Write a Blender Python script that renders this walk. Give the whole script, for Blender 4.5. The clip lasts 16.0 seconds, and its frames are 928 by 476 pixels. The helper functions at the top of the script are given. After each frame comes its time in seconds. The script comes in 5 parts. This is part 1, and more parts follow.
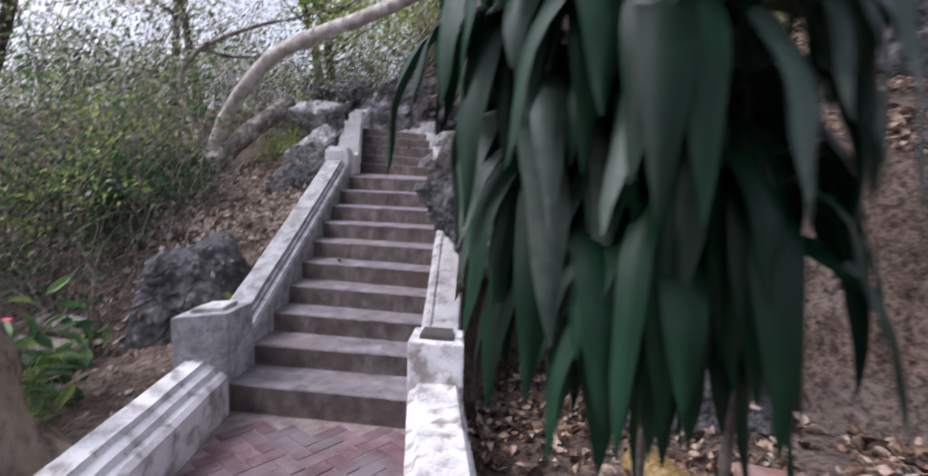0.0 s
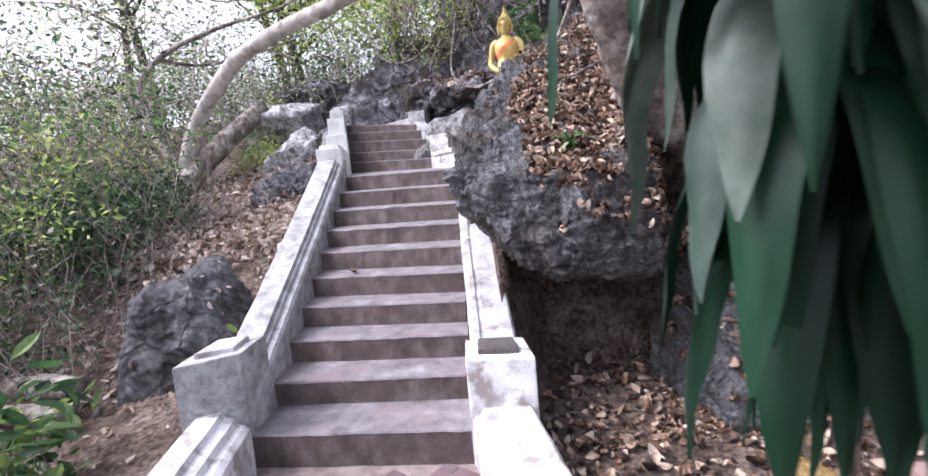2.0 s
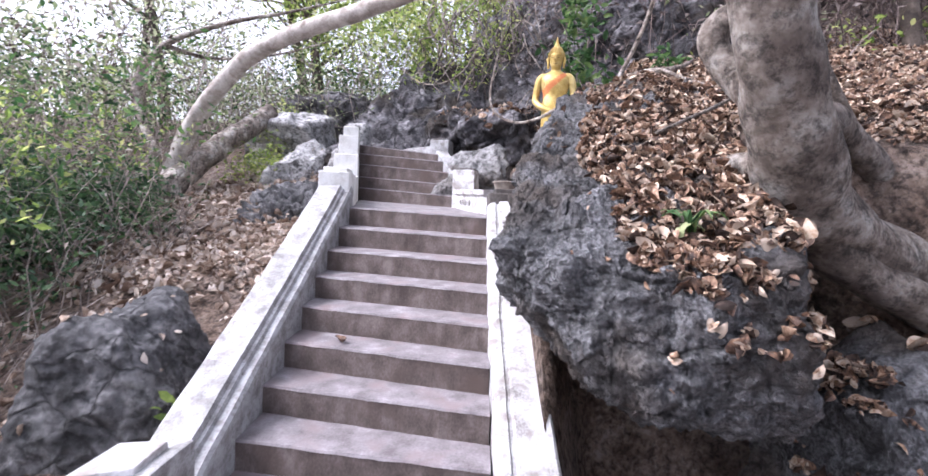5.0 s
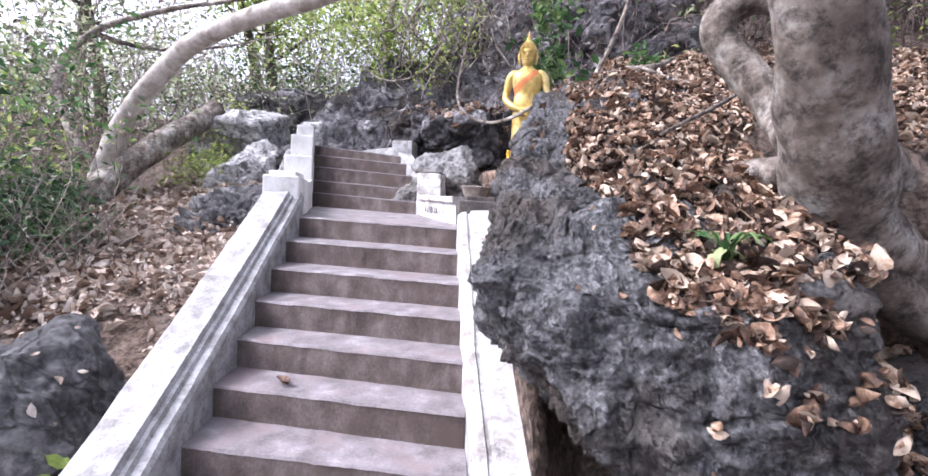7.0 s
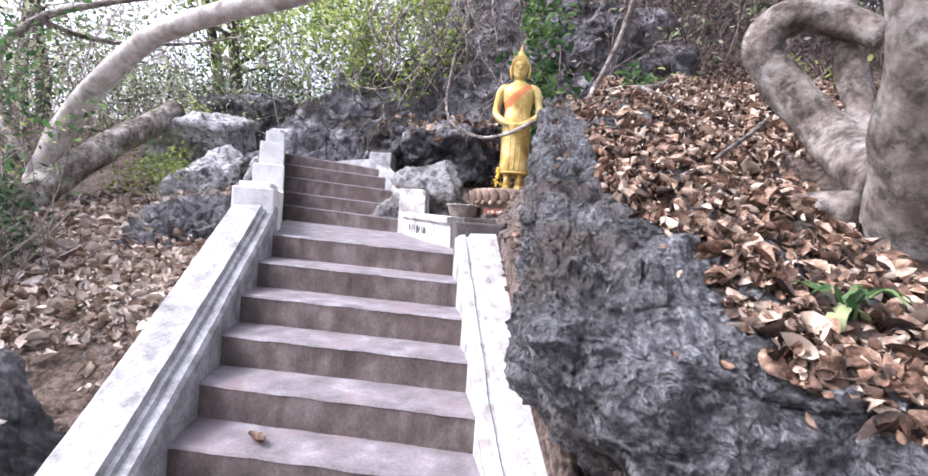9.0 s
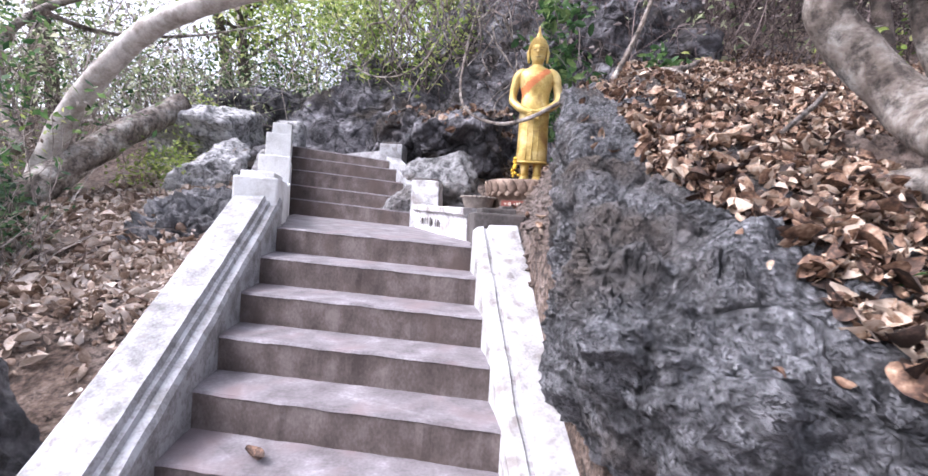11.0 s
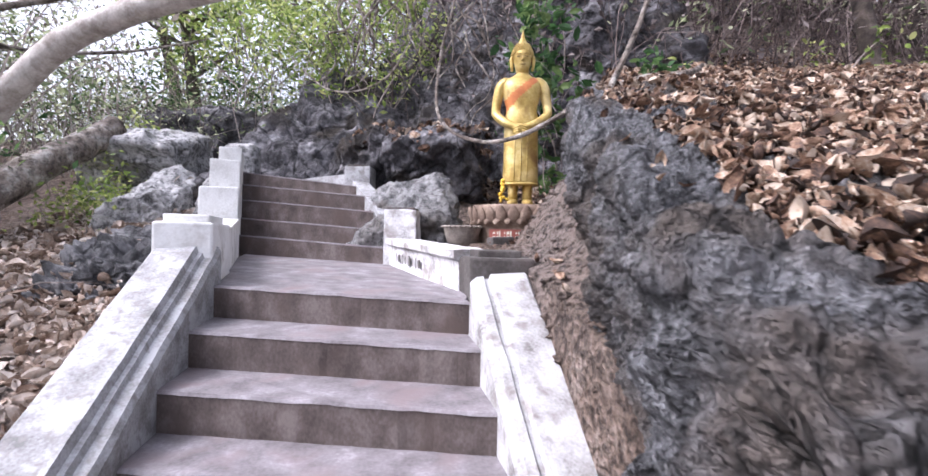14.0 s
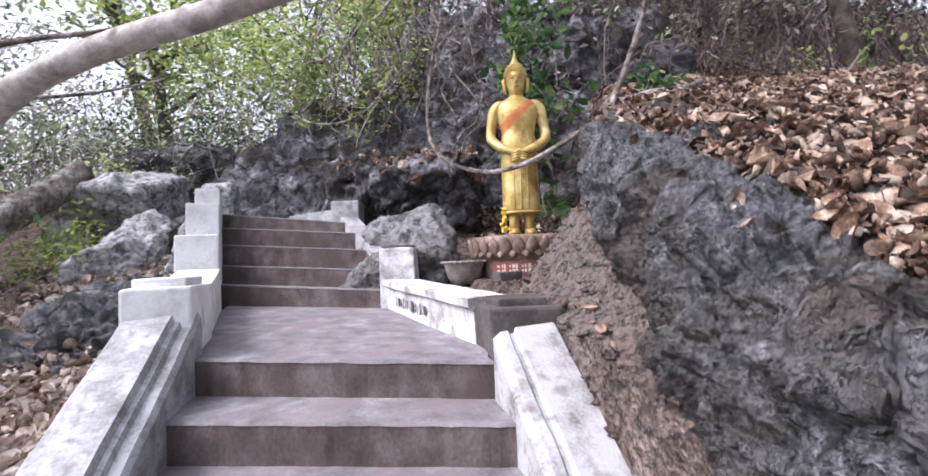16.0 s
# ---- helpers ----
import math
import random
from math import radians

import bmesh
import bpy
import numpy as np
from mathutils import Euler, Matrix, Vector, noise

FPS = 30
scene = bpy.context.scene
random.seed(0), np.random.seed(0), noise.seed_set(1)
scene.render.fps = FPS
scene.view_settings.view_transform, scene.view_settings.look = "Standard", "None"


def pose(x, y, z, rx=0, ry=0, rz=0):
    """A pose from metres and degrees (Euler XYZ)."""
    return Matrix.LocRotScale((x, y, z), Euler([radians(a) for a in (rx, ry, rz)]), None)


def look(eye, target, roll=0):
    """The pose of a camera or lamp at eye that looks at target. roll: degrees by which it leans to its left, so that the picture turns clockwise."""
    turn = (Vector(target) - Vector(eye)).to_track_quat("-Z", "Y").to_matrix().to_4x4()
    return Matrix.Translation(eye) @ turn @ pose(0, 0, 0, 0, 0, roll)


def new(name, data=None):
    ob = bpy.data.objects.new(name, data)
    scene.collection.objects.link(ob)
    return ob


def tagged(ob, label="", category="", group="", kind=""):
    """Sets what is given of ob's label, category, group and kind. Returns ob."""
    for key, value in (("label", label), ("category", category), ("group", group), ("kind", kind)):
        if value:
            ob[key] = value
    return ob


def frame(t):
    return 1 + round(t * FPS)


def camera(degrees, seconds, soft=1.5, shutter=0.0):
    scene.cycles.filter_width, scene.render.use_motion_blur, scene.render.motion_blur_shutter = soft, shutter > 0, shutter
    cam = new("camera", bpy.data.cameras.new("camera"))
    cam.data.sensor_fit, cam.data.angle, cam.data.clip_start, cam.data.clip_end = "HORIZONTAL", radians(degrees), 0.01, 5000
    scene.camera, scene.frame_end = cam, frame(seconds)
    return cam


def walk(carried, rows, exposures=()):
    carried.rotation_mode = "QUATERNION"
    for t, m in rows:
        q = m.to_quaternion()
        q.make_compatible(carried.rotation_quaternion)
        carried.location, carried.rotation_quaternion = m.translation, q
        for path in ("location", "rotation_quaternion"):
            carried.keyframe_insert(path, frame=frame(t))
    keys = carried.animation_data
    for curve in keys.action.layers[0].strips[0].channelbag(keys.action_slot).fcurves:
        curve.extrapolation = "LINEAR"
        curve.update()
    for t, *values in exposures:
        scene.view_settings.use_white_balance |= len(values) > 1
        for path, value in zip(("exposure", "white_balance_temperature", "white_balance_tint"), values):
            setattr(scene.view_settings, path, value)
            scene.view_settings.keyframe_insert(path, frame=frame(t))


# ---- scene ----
cam = camera(85.9, 16.0, shutter=0.5)
PATH = [
    (0, (1.858, -6.06, -0.147), (1.714, -4.074, -0.336), 1.3),
    (0.5, (1.662, -5.865, -0.19), (1.414, -3.906, -0.503), 4.1),
    (1, (1.576, -5.727, -0.206), (1.343, -3.765, -0.513), 0.3),
    (1.5, (1.522, -5.676, -0.131), (1.442, -3.691, -0.359), -5.8),
    (2, (1.429, -5.519, -0.18), (1.355, -3.533, -0.403), -5.4),
    (2.5, (1.367, -5.267, -0.149), (1.257, -3.286, -0.4), -4.8),
    (3, (1.258, -5.069, -0.096), (1.097, -3.091, -0.342), 0.0),
    (3.5, (1.162, -4.956, -0.057), (0.933, -2.988, -0.33), 3.4),
    (4, (1.128, -4.84, -0.085), (0.925, -2.864, -0.322), 8.5),
    (4.5, (1.119, -4.698, -0.037), (0.963, -2.711, -0.201), 5.7),
    (5, (1.17, -4.513, -0.004), (1.109, -2.516, -0.106), 2.5),
    (7.5, (1.089, -3.932, 0.066), (1.215, -1.938, -0.022), 3.5),
    (8, (1.041, -3.825, 0.067), (1.223, -1.835, -0.018), 4.4),
    (8.5, (0.978, -3.724, 0.091), (1.222, -1.74, 0.036), 3.8),
    (9, (0.898, -3.649, 0.111), (1.135, -1.664, 0.084), 4.0),
    (11.5, (0.876, -3.277, 0.072), (1.042, -1.285, 0.026), 3.5),
    (12, (0.866, -3.139, 0.107), (0.972, -1.143, 0.152), 3.8),
    (12.5, (0.886, -2.997, 0.189), (1.035, -1.004, 0.237), 1.9),
    (13, (0.891, -2.906, 0.229), (1.143, -0.922, 0.247), 1.3),
    (13.5, (0.874, -2.814, 0.247), (1.168, -0.836, 0.251), -0.1),
    (14, (0.826, -2.706, 0.251), (1.143, -0.731, 0.264), 1.2),
    (14.5, (0.772, -2.572, 0.311), (1.056, -0.593, 0.311), 3.3),
    (15, (0.741, -2.5, 0.382), (1.036, -0.522, 0.403), 2.9),
    (15.5, (0.724, -2.464, 0.404), (1.047, -0.492, 0.481), 1.4),
    (16, (0.739, -2.4, 0.382), (1.12, -0.439, 0.472), -2.4),
]
walk(cam, [(t, look(eye, target, roll)) for t, eye, target, roll in PATH],
     [(0.0, 0.35, 5900, 20), (0.6, 0.84, 5900, 20), (2.0, 1.2, 5880, 20), (5.0, 1.38, 5880, 20), (9.0, 1.44, 5880, 20), (12.4, 1.23, 5880, 20), (13.6, 1.12, 5880, 20), (14.6, 1.22, 5880, 20), (16.0, 0.98, 5880, 20)])

# ---- light: a bright hazy sky and a soft sun ----
world = bpy.data.worlds.new("sky")
scene.world = world
world.use_nodes = True
sky = world.node_tree.nodes.new("ShaderNodeTexSky")
sky.sky_type, sky.sun_disc = "NISHITA", False
sky.sun_elevation, sky.sun_rotation = radians(50), radians(-98)
sky.air_density, sky.dust_density, sky.ozone_density = 1.0, 5.0, 0.6
haze = world.node_tree.nodes.new("ShaderNodeHueSaturation")
haze.inputs["Saturation"].default_value = 0.3
world.node_tree.links.new(sky.outputs["Color"], haze.inputs["Color"])
world.node_tree.links.new(haze.outputs["Color"], world.node_tree.nodes["Background"].inputs["Color"])
world.node_tree.nodes["Background"].inputs["Strength"].default_value = 0.2
sun = new("sun", bpy.data.lights.new("sun", "SUN"))
sun.data.energy, sun.data.angle, sun.data.color = 0.85, radians(16), (1.0, 0.97, 0.92)
sun.matrix_world = look((-9.0, -1.3, 10.8), (0, 0, 0))


# ---- materials ----
def ramp_node(nt, stops):
    r = nt.nodes.new("ShaderNodeValToRGB")
    while len(r.color_ramp.elements) < len(stops):
        r.color_ramp.elements.new(0.5)
    for e, (p, c) in zip(r.color_ramp.elements, stops):
        e.position, e.color = p, (*c, 1)
    return r


def surface(name, stops, scale=3.0, rough=0.8, bump=0.3, grain=30.0, metal=0.0, vary=0.0, stain=None, stain_scale=1.2,
            stain_at=(0.5, 0.62), bump_scale=None, translucent=0.0, cracks=0.0, stretch=None, spec=0.4, relief=0.0, relief_depth=0.05, crack_tone=0.7, fine_part=0.45, big_part=1.15):
    """Layered noise colour with two scales, stains of their own colour, grain, and relief whose hollows get shade in
    the colour.
    """
    m = bpy.data.materials.new(name)
    m.use_nodes = True
    nt = m.node_tree
    n, L = nt.nodes, nt.links
    bsdf = n["Principled BSDF"]
    geo = n.new("ShaderNodeNewGeometry")
    pos = geo.outputs["Position"]
    if stretch:
        mp = n.new("ShaderNodeMapping")
        mp.inputs["Scale"].default_value = stretch
        L.new(pos, mp.inputs["Vector"])
        pos = mp.outputs["Vector"]

    def noise_at(s, detail=5.0, distort=0.0):
        t = n.new("ShaderNodeTexNoise")
        t.inputs["Scale"].default_value, t.inputs["Detail"].default_value = s, detail
        t.inputs["Distortion"].default_value = distort
        L.new(pos, t.inputs["Vector"])
        return t.outputs["Fac"]

    big, fine = noise_at(scale, 6, 0.1), noise_at(grain, 4)
    mixf = n.new("ShaderNodeMath")
    mixf.operation = "MULTIPLY_ADD"
    mixf.inputs[1].default_value = fine_part
    L.new(fine, mixf.inputs[0])
    half = n.new("ShaderNodeMath")
    half.operation = "MULTIPLY_ADD"
    half.inputs[1].default_value, half.inputs[2].default_value = big_part, 0.5 - 0.5 * (big_part + fine_part)
    L.new(big, half.inputs[0])
    L.new(half.outputs[0], mixf.inputs[2])
    value = mixf.outputs[0]
    if vary:
        oi = n.new("ShaderNodeObjectInfo")
        add = n.new("ShaderNodeMath")
        add.operation = "ADD"
        L.new(oi.outputs["Random"], add.inputs[0])
        L.new(geo.outputs["Random Per Island"], add.inputs[1])
        fr = n.new("ShaderNodeMath")
        fr.operation = "FRACT"
        L.new(add.outputs[0], fr.inputs[0])
        va = n.new("ShaderNodeMath")
        va.operation = "MULTIPLY_ADD"
        va.inputs[1].default_value = vary
        L.new(fr.outputs[0], va.inputs[0])
        sub = n.new("ShaderNodeMath")
        sub.operation = "SUBTRACT"
        sub.inputs[1].default_value = vary / 2
        L.new(value, sub.inputs[0])
        L.new(sub.outputs[0], va.inputs[2])
        value = va.outputs[0]
    col = ramp_node(nt, stops)
    L.new(value, col.inputs["Fac"])
    out = col.outputs["Color"]
    if stain:
        mask = ramp_node(nt, [(stain_at[0], (0, 0, 0)), (stain_at[1], (1, 1, 1))])
        L.new(noise_at(stain_scale, 8, 0.25), mask.inputs["Fac"])
        mx = n.new("ShaderNodeMix")
        mx.data_type = "RGBA"
        L.new(mask.outputs["Color"], mx.inputs[0])
        L.new(out, mx.inputs[6])
        mx.inputs[7].default_value = (*stain, 1)
        out = mx.outputs[2]
    height = value
    if cracks:
        vo = n.new("ShaderNodeTexVoronoi")
        vo.feature = "DISTANCE_TO_EDGE"
        vo.inputs["Scale"].default_value = cracks
        wob = n.new("ShaderNodeTexNoise")
        wob.inputs["Scale"].default_value, wob.inputs["Detail"].default_value = cracks * 1.1, 7
        L.new(pos, wob.inputs["Vector"])
        vadd = n.new("ShaderNodeVectorMath")
        vadd.operation = "MULTIPLY_ADD"
        vadd.inputs[1].default_value = (0.5 / cracks,) * 3
        L.new(wob.outputs["Color"], vadd.inputs[0])
        L.new(pos, vadd.inputs[2])
        L.new(vadd.outputs[0], vo.inputs["Vector"])
        cm = ramp_node(nt, [(0.0, (0.25, 0.25, 0.25)), (0.05, (1, 1, 1))])
        L.new(vo.outputs["Distance"], cm.inputs["Fac"])
        mu = n.new("ShaderNodeMix")
        mu.data_type, mu.blend_type = "RGBA", "MULTIPLY"
        mu.inputs[0].default_value = crack_tone
        L.new(out, mu.inputs[6])
        L.new(cm.outputs["Color"], mu.inputs[7])
        out = mu.outputs[2]
        hm = n.new("ShaderNodeMath")
        hm.operation = "MULTIPLY"
        L.new(value, hm.inputs[0])
        L.new(cm.outputs["Color"], hm.inputs[1])
        height = hm.outputs[0]
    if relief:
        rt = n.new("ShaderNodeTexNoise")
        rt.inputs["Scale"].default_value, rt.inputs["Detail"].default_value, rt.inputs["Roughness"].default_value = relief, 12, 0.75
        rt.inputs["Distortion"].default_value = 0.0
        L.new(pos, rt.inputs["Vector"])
        # low spots of the relief get their shade multiplied into the colour
        pit_shade = ramp_node(nt, [(0.39, (0.16, 0.16, 0.16)), (0.46, (0.55, 0.55, 0.55)), (0.52, (0.95, 0.95, 0.95)), (0.6, (1, 1, 1))])
        L.new(rt.outputs["Fac"], pit_shade.inputs["Fac"])
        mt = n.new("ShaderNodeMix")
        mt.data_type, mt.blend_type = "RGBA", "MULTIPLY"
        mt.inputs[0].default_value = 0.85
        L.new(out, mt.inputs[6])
        L.new(pit_shade.outputs["Color"], mt.inputs[7])
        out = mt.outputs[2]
    L.new(out, bsdf.inputs["Base Color"])
    if bump:
        b = n.new("ShaderNodeBump")
        b.inputs["Strength"].default_value = bump
        b.inputs["Distance"].default_value = bump_scale or 0.02
        L.new(height, b.inputs["Height"])
        if relief:
            b2 = n.new("ShaderNodeBump")
            b2.inputs["Strength"].default_value, b2.inputs["Distance"].default_value = 1.0, relief_depth
            L.new(rt.outputs["Fac"], b2.inputs["Height"])
            L.new(b2.outputs["Normal"], b.inputs["Normal"])
        L.new(b.outputs["Normal"], bsdf.inputs["Normal"])
    bsdf.inputs["Roughness"].default_value, bsdf.inputs["Metallic"].default_value = rough, metal
    bsdf.inputs["Specular IOR Level"].default_value = spec
    if translucent:
        tr = n.new("ShaderNodeBsdfTranslucent")
        L.new(out, tr.inputs["Color"])
        ms = n.new("ShaderNodeMixShader")
        ms.inputs[0].default_value = translucent
        L.new(bsdf.outputs[0], ms.inputs[1])
        L.new(tr.outputs[0], ms.inputs[2])
        L.new(ms.outputs[0], n["Material Output"].inputs["Surface"])
    return m


def grey(v, r=1.0, b=1.0):
    return (v * r, v, v * b)


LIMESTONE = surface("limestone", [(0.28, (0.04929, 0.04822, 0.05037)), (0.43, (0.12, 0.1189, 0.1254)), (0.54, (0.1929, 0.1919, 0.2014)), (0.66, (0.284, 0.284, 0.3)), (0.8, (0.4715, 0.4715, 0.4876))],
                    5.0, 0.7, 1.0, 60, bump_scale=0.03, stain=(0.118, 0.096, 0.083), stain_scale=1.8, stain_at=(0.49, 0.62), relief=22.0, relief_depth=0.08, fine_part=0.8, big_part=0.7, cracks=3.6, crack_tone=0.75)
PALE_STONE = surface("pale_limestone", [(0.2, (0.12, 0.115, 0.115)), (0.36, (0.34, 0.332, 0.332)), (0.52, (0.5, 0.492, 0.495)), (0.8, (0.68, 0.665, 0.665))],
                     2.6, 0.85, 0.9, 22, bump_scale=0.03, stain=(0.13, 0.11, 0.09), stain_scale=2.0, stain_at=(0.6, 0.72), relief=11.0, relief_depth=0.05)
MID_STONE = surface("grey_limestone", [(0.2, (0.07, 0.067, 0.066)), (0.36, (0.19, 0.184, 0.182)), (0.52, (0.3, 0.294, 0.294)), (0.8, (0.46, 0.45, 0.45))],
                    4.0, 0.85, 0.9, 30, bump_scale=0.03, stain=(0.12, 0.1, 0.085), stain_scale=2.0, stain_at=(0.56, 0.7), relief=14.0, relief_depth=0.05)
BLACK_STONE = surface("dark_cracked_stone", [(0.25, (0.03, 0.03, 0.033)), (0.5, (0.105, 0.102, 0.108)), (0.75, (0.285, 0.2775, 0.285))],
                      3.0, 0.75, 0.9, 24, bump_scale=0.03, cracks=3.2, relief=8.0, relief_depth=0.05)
# Dark rock, its colour lowered further in place of tree shade overhead.
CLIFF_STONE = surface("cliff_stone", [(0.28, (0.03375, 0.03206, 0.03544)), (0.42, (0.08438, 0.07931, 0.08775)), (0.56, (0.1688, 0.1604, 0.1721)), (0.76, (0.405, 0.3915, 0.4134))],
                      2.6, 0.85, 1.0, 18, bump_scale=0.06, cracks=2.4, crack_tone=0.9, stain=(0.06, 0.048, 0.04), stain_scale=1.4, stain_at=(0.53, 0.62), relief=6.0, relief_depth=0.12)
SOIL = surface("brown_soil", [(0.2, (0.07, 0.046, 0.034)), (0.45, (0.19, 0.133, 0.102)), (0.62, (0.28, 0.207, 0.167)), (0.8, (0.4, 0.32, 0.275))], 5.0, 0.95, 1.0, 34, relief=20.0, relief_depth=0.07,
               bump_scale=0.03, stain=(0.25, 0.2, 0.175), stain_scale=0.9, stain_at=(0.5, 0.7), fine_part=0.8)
WHITEWASH = surface("whitewash", [(0.25, (0.1584, 0.1531, 0.1514)), (0.42, (0.2728, 0.2684, 0.2684)), (0.6, (0.3872, 0.3872, 0.396))], 9.0, 0.85, 0.6, 90,
                    bump_scale=0.01, stain=(0.22, 0.207, 0.2), stain_scale=30, stain_at=(0.52, 0.7))
BLEACHED = surface("bleached_whitewash", [(0.25, (0.1634, 0.1531, 0.1462)), (0.4, (0.3096, 0.301, 0.2967)), (0.58, (0.4128, 0.4085, 0.4085))], 7.0, 0.88, 0.7, 80,
                   bump_scale=0.012, stain=(0.21, 0.19, 0.178), stain_scale=11, stain_at=(0.54, 0.68))
# Cleaner wash, lightened further to stand in for light on upright faces.
CLEAN_LIT_WASH = surface("clean_lit_whitewash", [(0.25, (0.5, 0.49, 0.47)), (0.45, (0.64, 0.635, 0.62)), (0.65, (0.74, 0.74, 0.73))], 4.0, 0.85, 0.5, 70,
                     bump_scale=0.008, stain=(0.42, 0.4, 0.37), stain_scale=7, stain_at=(0.56, 0.72))
WORN_WASH = surface("peeling_whitewash", [(0.25, (0.264, 0.2508, 0.2464)), (0.42, (0.5104, 0.5016, 0.5016)), (0.6, (0.6688, 0.66, 0.6688))], 4.5, 0.9, 0.6, 60,
                    bump_scale=0.008, stain=(0.27, 0.24, 0.225), stain_scale=8.0, stain_at=(0.52, 0.66))
RENDER_DARK = surface("bare_cement", [(0.25, (0.039, 0.0338, 0.0312)), (0.5, (0.08125, 0.0715, 0.0663)), (0.75, (0.1495, 0.1378, 0.1313))], 4, 0.9, 0.6, 50,
                      bump_scale=0.01, stain=(0.08, 0.06, 0.055), stain_scale=3, stain_at=(0.52, 0.66))
# Brown riser cement, darkened further in colour for faces turned from overhead light.
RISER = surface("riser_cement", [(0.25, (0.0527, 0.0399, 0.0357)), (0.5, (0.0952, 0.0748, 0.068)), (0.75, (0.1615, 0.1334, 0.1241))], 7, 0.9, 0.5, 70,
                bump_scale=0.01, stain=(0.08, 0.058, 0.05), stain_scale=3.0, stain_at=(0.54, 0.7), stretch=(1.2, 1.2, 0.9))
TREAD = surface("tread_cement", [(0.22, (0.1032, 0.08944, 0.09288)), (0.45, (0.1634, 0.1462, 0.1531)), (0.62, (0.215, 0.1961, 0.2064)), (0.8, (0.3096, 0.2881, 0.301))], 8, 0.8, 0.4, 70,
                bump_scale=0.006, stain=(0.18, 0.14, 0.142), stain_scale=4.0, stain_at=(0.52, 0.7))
BRICK = surface("red_paver", [(0.2, (0.07, 0.038, 0.042)), (0.5, (0.125, 0.068, 0.072)), (0.8, (0.21, 0.14, 0.145))], 7, 0.85, 0.5, 60, bump_scale=0.006,
                vary=0.35, stain=(0.17, 0.14, 0.155), stain_scale=2.5, stain_at=(0.4, 0.66))
MORTAR = surface("mortar", [(0.2, (0.13, 0.095, 0.09)), (0.8, (0.32, 0.26, 0.25))], 12, 0.95, 0.5, 80, bump_scale=0.004)
BARK = surface("smooth_bark", [(0.2, (0.08, 0.06, 0.05)), (0.4, (0.2, 0.162, 0.135)), (0.55, (0.36, 0.31, 0.27)), (0.72, (0.55, 0.515, 0.475)), (0.85, (0.68, 0.655, 0.62))], 6, 0.85, 0.8, 35,
               bump_scale=0.02, stain=(0.13, 0.1, 0.085), stain_scale=2.5, stain_at=(0.52, 0.68), relief=14.0, relief_depth=0.05)
GREY_BARK = surface("grey_bark", [(0.2, (0.2, 0.17, 0.15)), (0.45, (0.36, 0.325, 0.295)), (0.65, (0.5, 0.465, 0.435)), (0.85, (0.62, 0.59, 0.56))], 7, 0.85, 0.6, 45,
                    bump_scale=0.012, stain=(0.2, 0.165, 0.14), stain_scale=6, stain_at=(0.56, 0.72))
DARK_BARK = surface("dark_bark", [(0.2, (0.02, 0.016, 0.014)), (0.5, (0.07, 0.055, 0.045)), (0.8, (0.16, 0.13, 0.11))], 6, 0.9, 0.8, 40, bump_scale=0.02)
STUMP_BARK = surface("stump_bark", [(0.2, (0.22, 0.15, 0.1)), (0.5, (0.5, 0.39, 0.29)), (0.8, (0.66, 0.56, 0.45))], 4, 0.9, 0.9, 30, bump_scale=0.03,
                     stain=(0.2, 0.14, 0.1), stain_scale=3, stain_at=(0.58, 0.74), stretch=(1, 1, 0.4), relief=7.0, relief_depth=0.12)
# Brush twigs with canopy shade put into a darker brown.
SHADED_TWIG = surface("shaded_twig", [(0.2, (0.0375, 0.027, 0.0255)), (0.5, (0.1125, 0.084, 0.078)), (0.8, (0.255, 0.2025, 0.1875))], 8, 0.9, 0.0, 40, vary=0.5)
BROWN_LEAF = surface("withered_leaf", [(0.15, (0.03, 0.024, 0.024)), (0.4, (0.08, 0.064, 0.062)), (0.6, (0.155, 0.126, 0.12)), (0.85, (0.3, 0.255, 0.24))], 1.5, 0.8, 0.0, 30, vary=0.7, translucent=0.3)
TWIG = surface("dry_twig", [(0.2, (0.1, 0.08, 0.07)), (0.5, (0.24, 0.2, 0.18)), (0.8, (0.42, 0.37, 0.34))], 8, 0.9, 0.0, 40, vary=0.5)
DEAD_LEAF = surface("dead_leaf", [(0.12, (0.026, 0.016, 0.012)), (0.32, (0.08, 0.047, 0.034)), (0.5, (0.19, 0.11, 0.07)), (0.66, (0.32, 0.213, 0.145)), (0.84, (0.48, 0.39, 0.31))],
                    28, 0.75, 0.5, 120, vary=0.85, bump_scale=0.006, translucent=0.12, fine_part=0.6)
PALE_LEAF = surface("pale_dead_leaf", [(0.15, (0.12, 0.072, 0.048)), (0.4, (0.272, 0.2, 0.152)), (0.6, (0.416, 0.336, 0.28)), (0.85, (0.544, 0.48, 0.432))],
                    9, 0.75, 0.3, 60, vary=0.7, bump_scale=0.005, translucent=0.12)
GREEN = surface("green_leaf", [(0.15, (0.0162, 0.0405, 0.0162)), (0.4, (0.0405, 0.1013, 0.03375)), (0.6, (0.0945, 0.1755, 0.06075)), (0.85, (0.189, 0.27, 0.0945))], 2, 0.55, 0.0, 30, vary=0.6, translucent=0.45)
# Yellow-green leaf with sunlight put into its brighter colour.
YELLOWGREEN = surface("sunlit_leaf", [(0.15, (0.08, 0.13, 0.03)), (0.45, (0.21, 0.29, 0.075)), (0.65, (0.36, 0.43, 0.13)), (0.85, (0.52, 0.53, 0.22))], 2, 0.55, 0.0, 30, vary=0.6, translucent=0.6)
